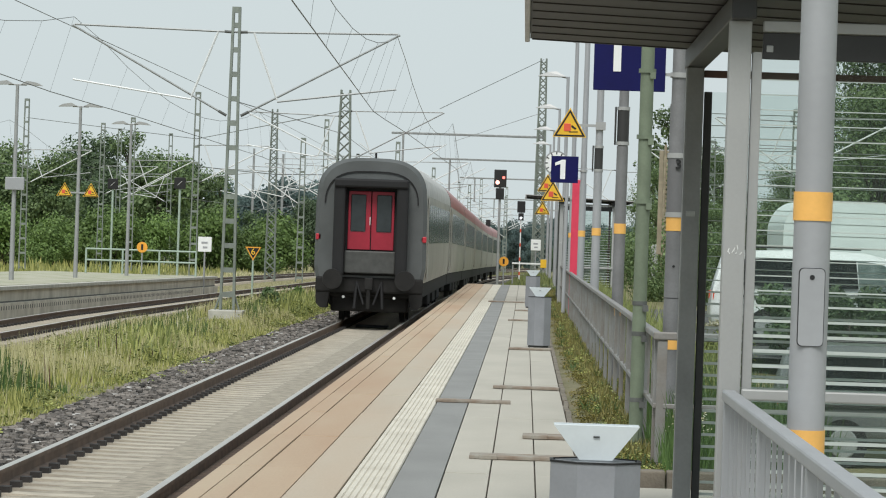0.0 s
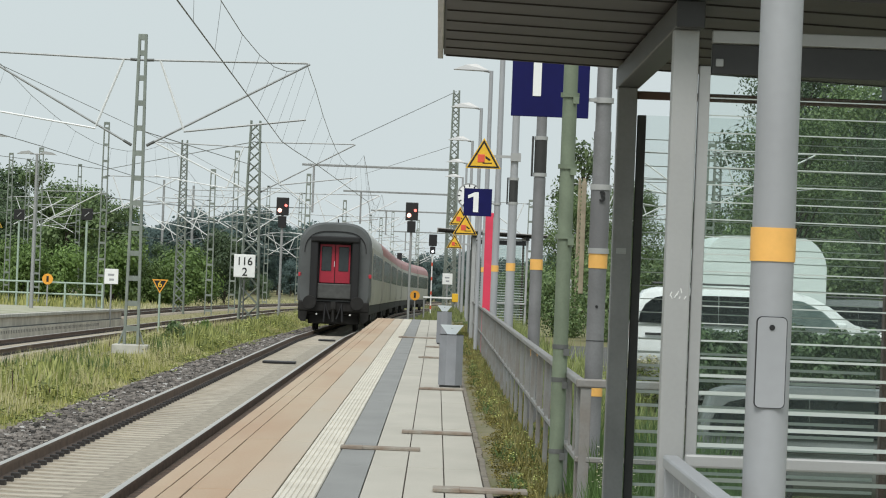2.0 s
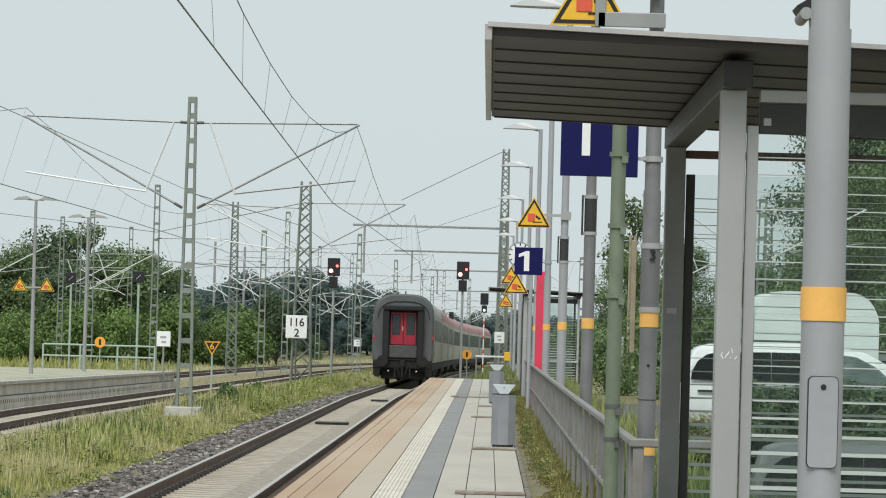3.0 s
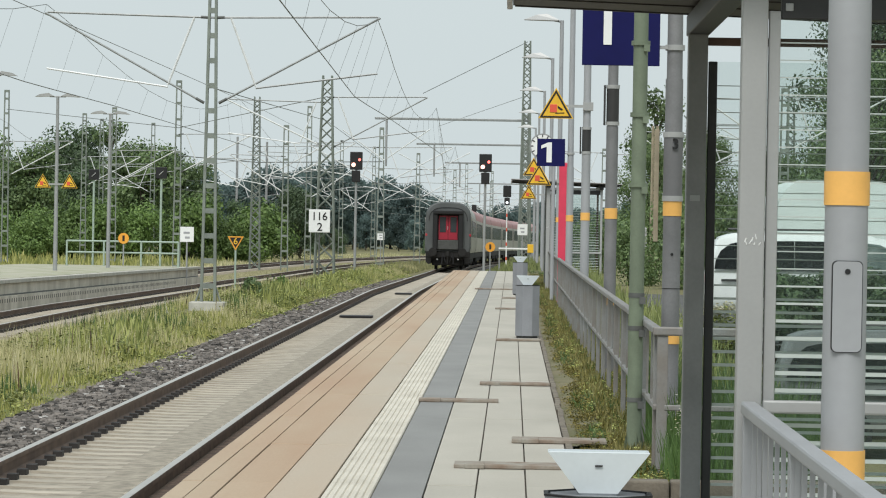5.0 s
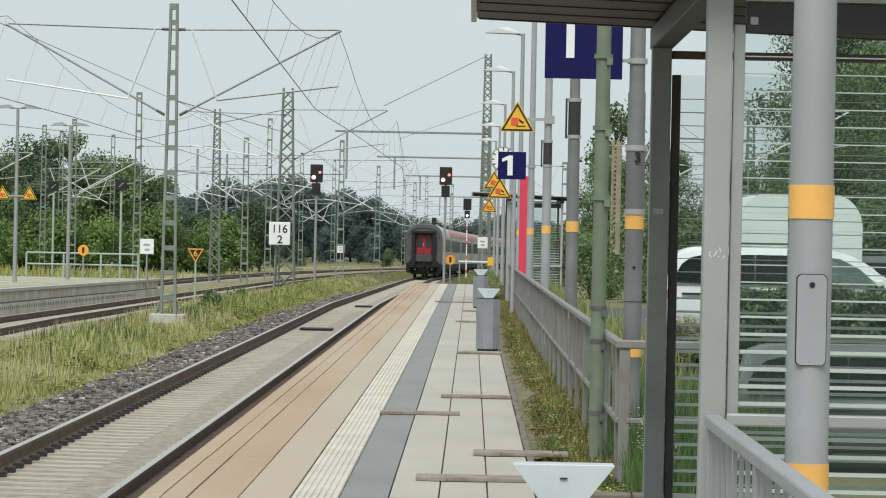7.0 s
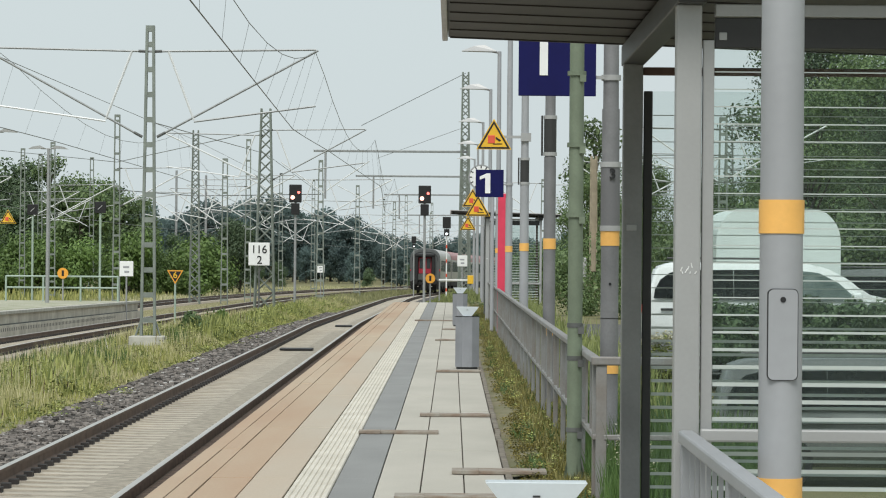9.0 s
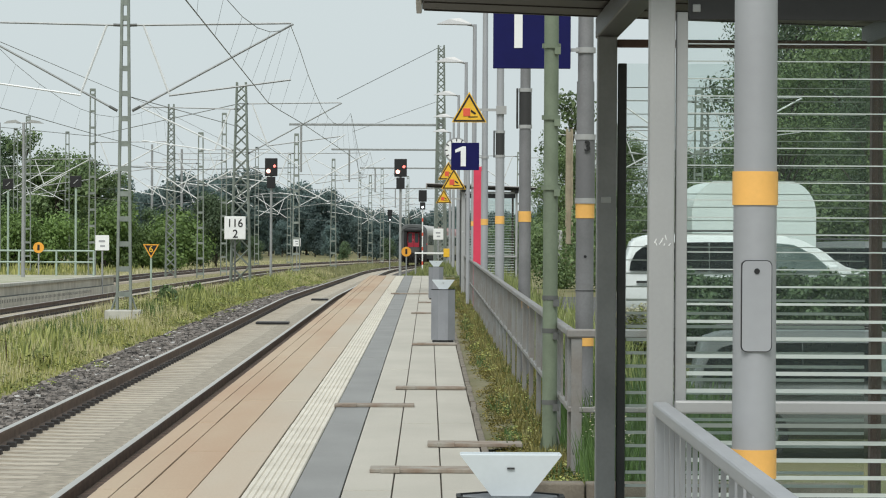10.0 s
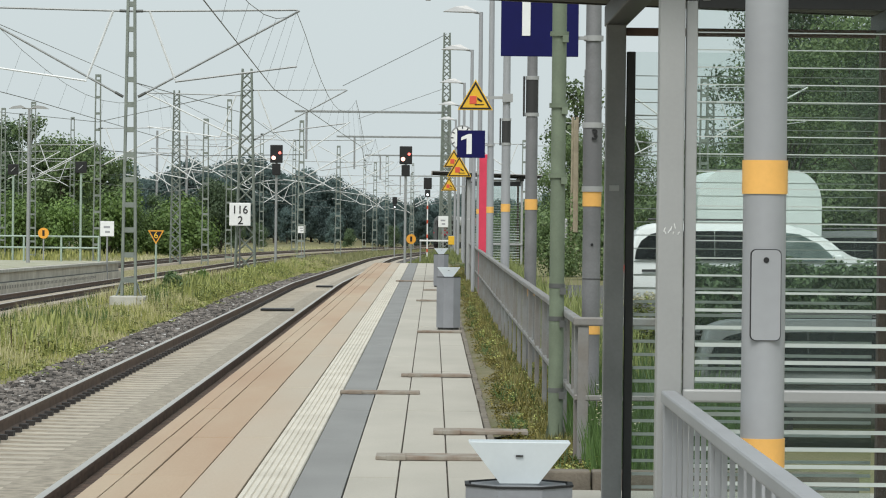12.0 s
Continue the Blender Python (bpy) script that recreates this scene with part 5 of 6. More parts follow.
def cantilever(ms, s, drop, reach=4.5, low=2.32, pale=None):
    """The hinged arm that holds the wires; s: to which side, drop: height of the top tube in the mast's space."""
    t = drop
    ca = None
    for p, q, r, material in (((0, t), (reach, t + 0.08), 0.032, TUBE), ((0.2, t - low), (reach + 0.06, t + 0.06), 0.042 if pale else 0.034, pale or TUBE), ((0.5, t + 0.0), (1.2, t - 1.85), 0.036, INSULATOR),
                              ((1.2, t - 1.9), (reach, t - 1.45), 0.03, INSULATOR if s < 0 else TUBE), ((0.10, t), (0.32, t + 0.01), 0.045, MAST_DARK), ((0.2, t - low), (0.42, t - low + 0.12), 0.045, MAST_DARK)):
        bm = bmesh.new()
        tube(bm, (s * p[0], 0, p[1]), (s * q[0], 0, q[1]), r, seg=6)
        if ca is None:
            ca = part("cantilever", bm, material, ms)
        else:
            part("insulator" if material is MAST_DARK else "cantilever_tube", bm, material, ca)


MX = -8.23
mast_a = ladder_mast(MX, 92, -0.69, 7.80, w0=0.37, w1=0.17, step=0.68, label="grey-green ladder mast on a concrete block between the tracks")
cantilever(mast_a, 1, 7.79)
cantilever(mast_a, -1, 7.79)
for side in (-1, 1):
    bm = bmesh.new()
    tube(bm, (side * 0.34, 0, 0.06), (side * 0.19, 0, 0.5), 0.03, seg=6)
    part("foot_brace", bm, MAST_GREEN, mast_a)
mast_b = lattice_mast(-8.5, 154, rail_z(154) - 0.35, 8.25, 0.92, 0.40, "dark steel lattice mast carrying a white kilometre board", MAST_GREEN)
cantilever(mast_b, 1, 7.27 - rail_z(154) + 0.35)
cantilever(mast_b, -1, 7.03 - rail_z(154) + 0.35, low=2.0, pale=INSULATOR)
for y in (30,):
    m0 = ladder_mast(MX, y, -0.9, 7.95)
    cantilever(m0, 1, 8.05)
    cantilever(m0, -1, 8.05)
for y in (216, 278, 340, 402):
    m0 = ladder_mast(-8.4 + bend(y) * 0.9, y, rail_z(y) - 0.3, 8.2 - dip(y) * 0.8, foot=False)
    cantilever(m0, 1, 7.9, pale=INSULATOR)
    cantilever(m0, -1, 7.9, pale=INSULATOR)
# masts of the tracks further west: x, y, top, kind
# Masts with x above 0 stand east, placed to fit the camera's view.
for x, y, top, kind, side in ((-34.5, 230, 10.2, 0, 1), (-34.5, 272, 10.0, 0, 1), (-20.5, 207, 10.1, 0, 1), (-17.6, 232, 10.1, 1, 1), (-14.9, 222, 7.9, 0, 1), (-15.0, 249, 10.1, 0, -1),
                              (-27.7, 340, 10.0, 2, 1), (-24.0, 330, 9.3, 2, 1), (-17.8, 352, 10.1, 0, -1), (-15.5, 378, 10.1, 0, 1), (-29.5, 250, 9.8, 0, 1), (-36.5, 300, 10.4, 0, 1), (-33.0, 310, 10.4, 0, -1), (11.96, 150, 7.85, 0, 1), (10.4, 190, 7.6, 0, 1), (6.2, 230, 6.9, 0, 1), (-6.0, 440, 9.5, 0, 1), (-9.5, 470, 9.5, 0, -1), (-3.0, 500, 9.5, 0, 1), (16.3, 200, 9.3, 1, -1)):
    z = ground_z(x, y) - 0.1
    if kind == 0:
        m0 = ladder_mast(x, y, z, top, 0.44, 0.28, step=1.0, foot=y == 222)
        cantilever(m0, side, min(8.6, top - z - 0.4), pale=INSULATOR)
        if x > -18:
            cantilever(m0, -side, 7.7, 3.6, pale=INSULATOR)
    elif kind == 1:
        m0 = lattice_mast(x, y, z, top, 0.7, 0.35, "grey-green lattice mast with crossed braces", MAST_GREEN)
        cantilever(m0, side, 8.6, pale=INSULATOR)
        cantilever(m0, -side, 7.7, 3.6, pale=INSULATOR)
    else:
        m0 = thing("catenary_mast", x, y, z, "slim round grey steel mast", "catenary mast", group="catenary masts")
        bm = bmesh.new()
        tube(bm, (0, 0, -0.2), (0, 0, top - z), 0.16, 0.11, 10)
        part("pole", bm, GALV, m0)
        cantilever(m0, side, 8.2)


def boom_mast(y, x, top, boom_z, reach, drop_at, drop_len):
    """A tall lattice mast on the right whose long boom spans the tracks."""
    z = ground_z(x, y) - 0.1
    ms = lattice_mast(x, y, z, top, 0.62, 0.28, "tall lattice mast with a long boom over the tracks", MAST_GREEN)
    bm = bmesh.new()
    b = boom_z - z
    soft_box(bm, -reach, 0.2, -0.06, 0.06, b - 0.06, b + 0.06, 0.02)
    boom = part("boom", bm, TUBE, ms)
    bm = bmesh.new()
    tube(bm, (-drop_at, 0, b), (-drop_at, 0, b - drop_len), 0.055, seg=8)
    part("dropper_post", bm, GALV, boom)
    bm = bmesh.new()
    tube(bm, (-drop_at - 0.1, 0, b - drop_len + 0.3), (-drop_at + 2.2, 0, b - 0.5), 0.03, seg=6)
    tube(bm, (-drop_at - 0.1, 0, b - drop_len + 0.3), (-drop_at - 2.2, 0, b - 0.6), 0.03, seg=6)
    part("hanger", bm, INSULATOR, boom)
    bm = bmesh.new()
    soft_box(bm, -0.7, 0.7, -0.7, 0.7, -0.4, 0.05, 0.03)
    part("foundation", bm, CONCRETE, ms)
    return ms


boom_1 = boom_mast(170, 0.62, 10.85, 6.85, 7.6, 7.0, 2.4)
boom_mast(208, 0.75, 8.9, 6.5, 6.7, 5.6, 2.0)
boom_mast(265, 0.95, 8.3, 6.4, 6.3, 5.1, 1.9)
boom_mast(330, 1.9, 7.6, 5.6, 6.3, 5.1, 1.9)


def wire(name, pts, r, label):
    bm = bmesh.new()
    for p, q in zip(pts, pts[1:]):
        tube(bm, p, q, r, seg=4, cap=False)
    return solid(name, bm, WIRE, label, "overhead wire", group="overhead wires")


def overhead(cx, z0, label):
    """Contact wire, carrying wire and droppers over one track."""
    def sway(y, mid, wide):
        k = ((y - 30) % 124.0) / 62.0
        return cx + mid + wide * (1 - 2 * (k if k < 1 else 2 - k)) + bend(y)

    def at(y):
        return sway(y, -0.047, 0.535)

    def at_high(y):
        return sway(y, 0.13, 0.10)

    def low(y):
        return 4.98 + z0 - dip(y) * 0.85

    def high(y):
        k = ((y - 30) % 62.0) / 62.0
        return low(y) + 2.2 - 4 * 1.5 * k * (1 - k)
    ys = list(np.arange(10, 470, 6.2))
    wire("contact_wire", [(at(y), y, low(y)) for y in ys], 0.013, label + ", the straight lower wire")
    wire("carrying_wire", [(at_high(y), y, high(y)) for y in ys], 0.009, label + ", the sagging upper wire")
    for y in ys:
        if 30 < y < 240:
            bm = bmesh.new()
            tube(bm, (at(y), y, low(y)), (at_high(y), y, high(y)), 0.0035, seg=4)
            solid("dropper", bm, WIRE, "thin vertical dropper between the overhead wires", "overhead wire", group="droppers")


overhead(TRACK1, 0.0, "overhead line above the main track")
overhead(TRACK2, 0.25, "overhead line above the second track")
overhead(-24.0, -0.5, "overhead line above the far track")
wire("anchor_wire", [(0.62, 170, 10.8), (-4.2, 156, 7.6)], 0.018, "anchor wire running down from the boom mast")
wire("anchor_wire", [(0.62, 170, 8.1), (-4.64, 208, 7.59)], 0.012, "anchor wire running down from the boom mast")
wire("feeder_wire", [(MX, 92, 5.2), (-8.5, 154, 6.2), (-8.2, 216, 5.4)], 0.014, "feeder wire between the masts")
wire("feeder_wire", [(-16, 60, 8.4), (-17.6, 232, 9.4), (-17.8, 352, 9.0)], 0.015, "feeder wire above the second track")
wire("feeder_wire", [(-34.5, 230, 8.9), (-20.5, 207, 7.2), (-8.5, 154, 7.3)], 0.02, "cross wire between the masts")
wire("feeder_wire", [(-20.5, 207, 5.5), (-17.6, 232, 5.6), (-8.4, 216, 5.5)], 0.03, "cross wire between the masts")

# kilometre board on the dark mast
board = thing("kilometre_board", -8.72, 153.3, 0.0, "white kilometre board with black figures on the mast", "sign")
bm = bmesh.new()
soft_box(bm, -0.48, 0.48, -0.02, 0.02, 1.12, 2.16, 0.03)
plate = part("plate", bm, SIGN_WHITE, board)
letters("figures", "116", 0.36, BLACK, plate, pose(0, -0.03, 1.68), 0.95)
letters("figures", "2", 0.36, BLACK, plate, pose(0.02, -0.03, 1.2))
bm = bmesh.new()
box(bm, -0.5, 0.5, 0.02, 0.5, 1.55, 1.65)
tube(bm, (0, 0.1, -1.2), (0, 0.1, 1.6), 0.04, seg=6)
part("bracket", bm, MAST_DARK, board)


def main_signal(x, y, z, head_z, post_material, label, scale=1.0, low_white=False, red=True, r=0.07):
    """A light signal: tall black screen with a smaller box beneath it."""
    sg = thing("light_signal", x, y, z, label, "railway signal", group="light signals")
    s, hz = scale, head_z - z
    bm = bmesh.new()
    tube(bm, (0, 0.12, -0.2), (0, 0.12, hz + 0.3), r, r * 0.85, 10)
    part("post", bm, post_material, sg)
    bm = bmesh.new()
    soft_box(bm, -0.30 * s, 0.30 * s, -0.06, 0.06, hz, hz + 0.86 * s, 0.03)
    screen = part("screen", bm, BLACK, sg)
    bm = bmesh.new()
    soft_box(bm, -0.2 * s, 0.2 * s, -0.05, 0.05, hz - 0.58 * s, hz - 0.03, 0.02)
    part("number_box", bm, BLACK, sg)
    if red:
        for lx, lz, r, m in ((-0.13, 0.24, 0.10, SIG_WARM), (0.16, 0.48, 0.065, SIG_RED)):
            bm = bmesh.new()
            tube(bm, (lx * s, -0.10, hz + lz * s), (lx * s, -0.05, hz + lz * s), r * s, seg=16)
            part("lamp", bm, m, screen)
    if low_white:
        bm = bmesh.new()
        tube(bm, (0, -0.09, hz - 0.4 * s), (0, -0.04, hz - 0.4 * s), 0.09 * s, seg=12)
        part("lamp", bm, SIG_WHITE, screen)
    return sg


main_signal(-1.32, 162, ground_z(-1.32, 162) - 0.1, 4.12, GALV, "black light signal showing red beside the main track", 1.0)
main_signal(-7.5, 162, ground_z(-7.5, 162) - 0.1, 4.12, GALV, "black light signal showing red beside the second track")
sig3 = main_signal(-0.32, 200, ground_z(-0.32, 200) - 0.1, 3.25, SIGN_WHITE, "black repeater signal on a red and white post", 0.8, True, False, 0.042)
for k in range(4):
    bm = bmesh.new()
    tube(bm, (0, 0.12, 0.6 + 0.85 * k), (0, 0.12, 0.80 + 0.85 * k), 0.046, seg=10)
    part("red_band", bm, SIGN_RED, sig3, "red band of the post")
main_signal(-2.95, 262, ground_z(-2.95, 262) - 0.1, 2.6, GALV, "small distant light signal", 0.62, True, False, 0.05)


pale_mast = lattice_mast(5.0, 120, -0.15, 5.2, 0.20, 0.16, "slim pale lattice mast behind the fence", SLAT)
for px in (-0.55, 0.3):
    bm = bmesh.new()
    soft_box(bm, px, px + 0.3, -0.5, -0.3, 0.5, 1.75, 0.03)
    part("meter_box", bm, POST_LIGHT, pale_mast, "pale grey meter box")


def small_things_west():
    # round orange boards with a black bar
    def disc_board(x, y, z, cz, r, label):
        d = thing("round_board", x, y, z, label, "railway sign", group="round orange boards")
        bm = bmesh.new()
        tube(bm, (0, 0, -0.1), (0, 0, cz - z + r), 0.035, seg=8)
        part("post", bm, GALV, d)
        bm = bmesh.new()
        tube(bm, (0, -0.06, cz - z), (0, -0.04, cz - z), r, seg=28)
        face = part("disc", bm, SIGN_ORANGE, d)
        bm = bmesh.new()
        soft_box(bm, -0.05, 0.05, -0.068, -0.058, cz - z - 0.5 * r, cz - z + 0.55 * r, 0.01)
        part("bar", bm, BLACK, face)
    disc_board(-1.05, 166, ground_z(-1.05, 166), 0.52, 0.24, "round orange board with a black bar beside the line")
    disc_board(-17.15, 149.5, -0.36, 0.72, 0.24, "round orange board with a black bar on the railing")
    # inverted yellow-edged triangle
    tb = thing("speed_board", -10.6, 130, ground_z(-10.6, 130), "inverted black triangle board with yellow edge and figure", "railway sign")
    zb = ground_z(-10.6, 130)
    bm = bmesh.new()
    tube(bm, (0, 0, -0.1), (0, 0, 0.75 - zb), 0.04, seg=8)
    part("post", bm, PALE_RAILING, tb)
    cz = 0.72 - zb
    bm = bmesh.new()
    prism(bm, [(-0.31, cz + 0.27), (0.31, cz + 0.27), (0, cz - 0.27)], -0.06, -0.045)
    face = part("edge", bm, SIGN_ORANGE, tb)
    bm = bmesh.new()
    prism(bm, [(-0.235, cz + 0.225), (0.235, cz + 0.225), (0, cz - 0.18)], -0.066, -0.061)
    part("field", bm, BLACK, face)
    letters("figure", "6", 0.24, SIGN_YELLOW, face, pose(0, -0.07, cz - 0.03))
    # square black indicators on posts
    for x, y, top in ((-22.9, 185, 3.9), (-17.65, 170, 3.85)):
        z = ground_z(x, y)
        iv = thing("indicator", x, y, z, "black square indicator with a white stroke on a slim post", "railway sign", group="square indicators")
        bm = bmesh.new()
        tube(bm, (0, 0, -0.1), (0, 0, top - z), 0.06, seg=8)
        part("post", bm, PALE_RAILING, iv)
        bm = bmesh.new()
        soft_box(bm, -0.29, 0.29, -0.12, -0.04, top - z - 0.22, top - z + 0.36, 0.02)
        box_part = part("box", bm, BLACK, iv)
        bm = bmesh.new()
        tube(bm, (-0.11, -0.13, top - z - 0.04), (0.11, -0.13, top - z + 0.17), 0.022, seg=5)
        part("stroke", bm, POST_LIGHT, box_part)
    # small white square boards
    for x, y, cz, s in ((-14.2, 148, 0.92, 0.6), (-11.6, 300, 0.4, 0.65), (0.52, 169, 1.36, 0.5)):
        z = ground_z(x, y)
        wb = thing("white_board", x, y, z, "small white square board on a post", "railway sign", group="white boards")
        bm = bmesh.new()
        tube(bm, (0, 0, -0.1), (0, 0, cz - z), 0.04, seg=8)
        part("post", bm, GALV, wb)
        bm = bmesh.new()
        soft_box(bm, -s / 2, s / 2, -0.07, -0.05, cz - z - s / 2, cz - z + s * 0.6, 0.01)
        pl = part("plate", bm, SIGN_WHITE, wb)
        bm = bmesh.new()
        soft_box(bm, -s * 0.25, s * 0.2, -0.078, -0.071, cz - z + 0.1 * s, cz - z + 0.25 * s, 0.002)
        soft_box(bm, -s * 0.15, s * 0.2, -0.078, -0.071, cz - z - 0.25 * s, cz - z - 0.1 * s, 0.002)
        part("inscription_bar", bm, POST, pl)
    # barrier and yellow box past the platform end
    ba = thing("barrier", 0.1, 168, ground_z(0.1, 168), "low white barrier bar between two posts", "barrier")
    z = ground_z(0.1, 168)
    bm = bmesh.new()
    soft_box(bm, -0.75, 0.95, -0.03, 0.03, 0.40 - z, 0.48 - z, 0.01)
    part("bar", bm, SIGN_WHITE, ba)
    for px in (-0.7, 0.9):
        bm = bmesh.new()
        tube(bm, (px, 0.05, -0.1), (px, 0.05, 0.5 - z), 0.04, seg=8)
        part("post", bm, GALV, ba)
    yb = thing("yellow_box", 0.92, 166.5, ground_z(0.92, 166.5), "small yellow cabinet on a post", "cabinet")
    z = ground_z(0.92, 166.5)
    bm = bmesh.new()
    tube(bm, (0, 0, -0.1), (0, 0, 0.3 - z), 0.04, seg=8)
    part("post", bm, GALV, yb)
    bm = bmesh.new()
    soft_box(bm, -0.15, 0.15, -0.1, 0.1, 0.26 - z, 0.68 - z, 0.02)
    part("case", bm, SIGN_YELLOW, yb)


small_things_west()


# ======== island platform ========
def island():
    ip = thing("island_platform", 0, 0, 0, "low grey island platform with a stone edge", "platform", kind="structure")
    bm = bmesh.new()

    def pz(y):
        return -0.30 - 0.006 * (y - 110)
    for a, b in ((20, 60), (60, 100), (100, 130), (130, 155)):
        vs = []
        for y in (a, b):
            vs.append([bm.verts.new(p) for p in ((-22.4, y, -2.2), (-14.35, y, -2.2), (-14.35, y, pz(y) - 0.1), (-14.5, y, pz(y)), (-22.4, y, pz(y)))])
        for i in range(5):
            bm.faces.new((vs[0][i], vs[0][(i + 1) % 5], vs[1][(i + 1) % 5], vs[1][i]))
        bm.faces.new(vs[1])
    part("body", bm, WALL, ip)
    # The dark strip above the footing puts a shadow line into colour.
    for name, material, x0, x1, lift, depth in (("worn_paving", ISLAND_TOP, -22.3, -14.9, 0.012, 0.05), ("footing", WALL, -14.36, -14.20, -0.43, 0.5), ("shadow_joint", MAST_DARK, -14.36, -14.335, -0.39, 0.05)):
        bm = bmesh.new()
        for a, b in ((60, 100), (100, 130), (130, 154.9)):
            vs = [[bm.verts.new((x, y, pz(y) + lift - d)) for x, d in ((x0, 0), (x0, depth), (x1, depth), (x1, 0))] for y in (a, b)]
            for i in range(4):
                bm.faces.new((vs[0][i], vs[1][i], vs[1][(i + 1) % 4], vs[0][(i + 1) % 4]))
            bm.faces.new(vs[1])
        part(name, bm, material, ip)
    bm = bmesh.new()
    soft_box(bm, -14.50, -14.22, 0.006, 1.494, -0.11, 0.0, 0.012)
    me = mesh_of("edge_slab", bm, CONCRETE)
    for j in range(54):
        y = 74 + 1.5 * j
        shared("edge_slab", me, ip, pose(0, y, pz(y) + 0.03, -0.37))
    bm = bmesh.new()
    box(bm, -14.205, -14.192, -0.05, 0.05, -0.09, 0.02)
    me = mesh_of("wall_slot", bm, MAST_DARK)
    for j in range(150):
        y = 76 + 0.45 * j
        shared("wall_slot", me, ip, pose(0, y, pz(y) - 0.53))
    for d in (97.6, 110, 126, 142.5):
        z = pz(d)
        lp = thing("double_lamp_post", -17.0, d, z, "slim pale lamp post with two flat heads on the island platform", "lamp post", group="island lamp posts")
        bm = bmesh.new()
        tube(bm, (0, 0, -0.1), (0, 0, 6.5), 0.085, 0.055, 10)
        part("pole", bm, GALV, lp)
        for s in (-1, 1):
            bm = bmesh.new()
            prism(bm, [(s * 0.12, 6.5), (s * 0.84, 6.47), (s * 0.66, 6.57), (s * 0.34, 6.62)], -0.17, 0.17)
            part("head", bm, POST_LIGHT, lp)
        bm = bmesh.new()
        tube(bm, (-0.3, 0, 6.49), (0.3, 0, 6.49), 0.03, seg=6)
        part("arm", bm, GALV, lp)
        if d in (97.6, 126):
            for s in (-1, 1):
                warning(lp, s * 0.5, 3.35, 0.6)
            bm = bmesh.new()
            box(bm, -0.55, 0.55, -0.085, -0.06, 3.2, 3.26)
            part("bracket", bm, POST_LIGHT, lp)
        if d == 110:
            bm = bmesh.new()
            soft_box(bm, -0.28, 0.35, -0.2, -0.07, 3.0, 3.42, 0.02)
            part("cabinet", bm, POST, lp)
    rl = thing("end_railing", -17.2, 149.8, pz(150), "pale green pipe railing at the end of the island platform", "railing")
    for zz in (0.62, 1.12):
        bm = bmesh.new()
        tube(bm, (-2.5, 0, zz), (2.45, 0, zz), 0.04, seg=8)
        part("rail", bm, PALE_RAILING, rl)
    for px in (-2.5, -0.85, 0.8, 2.45):
        bm = bmesh.new()
        tube(bm, (px, 0, -0.1), (px, 0, 1.14), 0.045, seg=8)
        part("post", bm, PALE_RAILING, rl)


island()


# ======== the train ========
def ring(x_half, floor, roof):
    """Half a coach's cross-section from the sill to the ridge: (x, z)."""
    pts = [(x_half - 0.06, floor), (x_half, floor + 0.35), (x_half, floor + 1.85), (x_half - 0.03, floor + 2.15)]
    z0, x0 = floor + 2.15, x_half - 0.03
    for i in range(1, 11):
        a = radians(9 * i)
        pts.append((x0 * max(0.0, math.cos(a)) ** 0.62, z0 + (roof - z0) * math.sin(a) ** 0.95))
    return pts


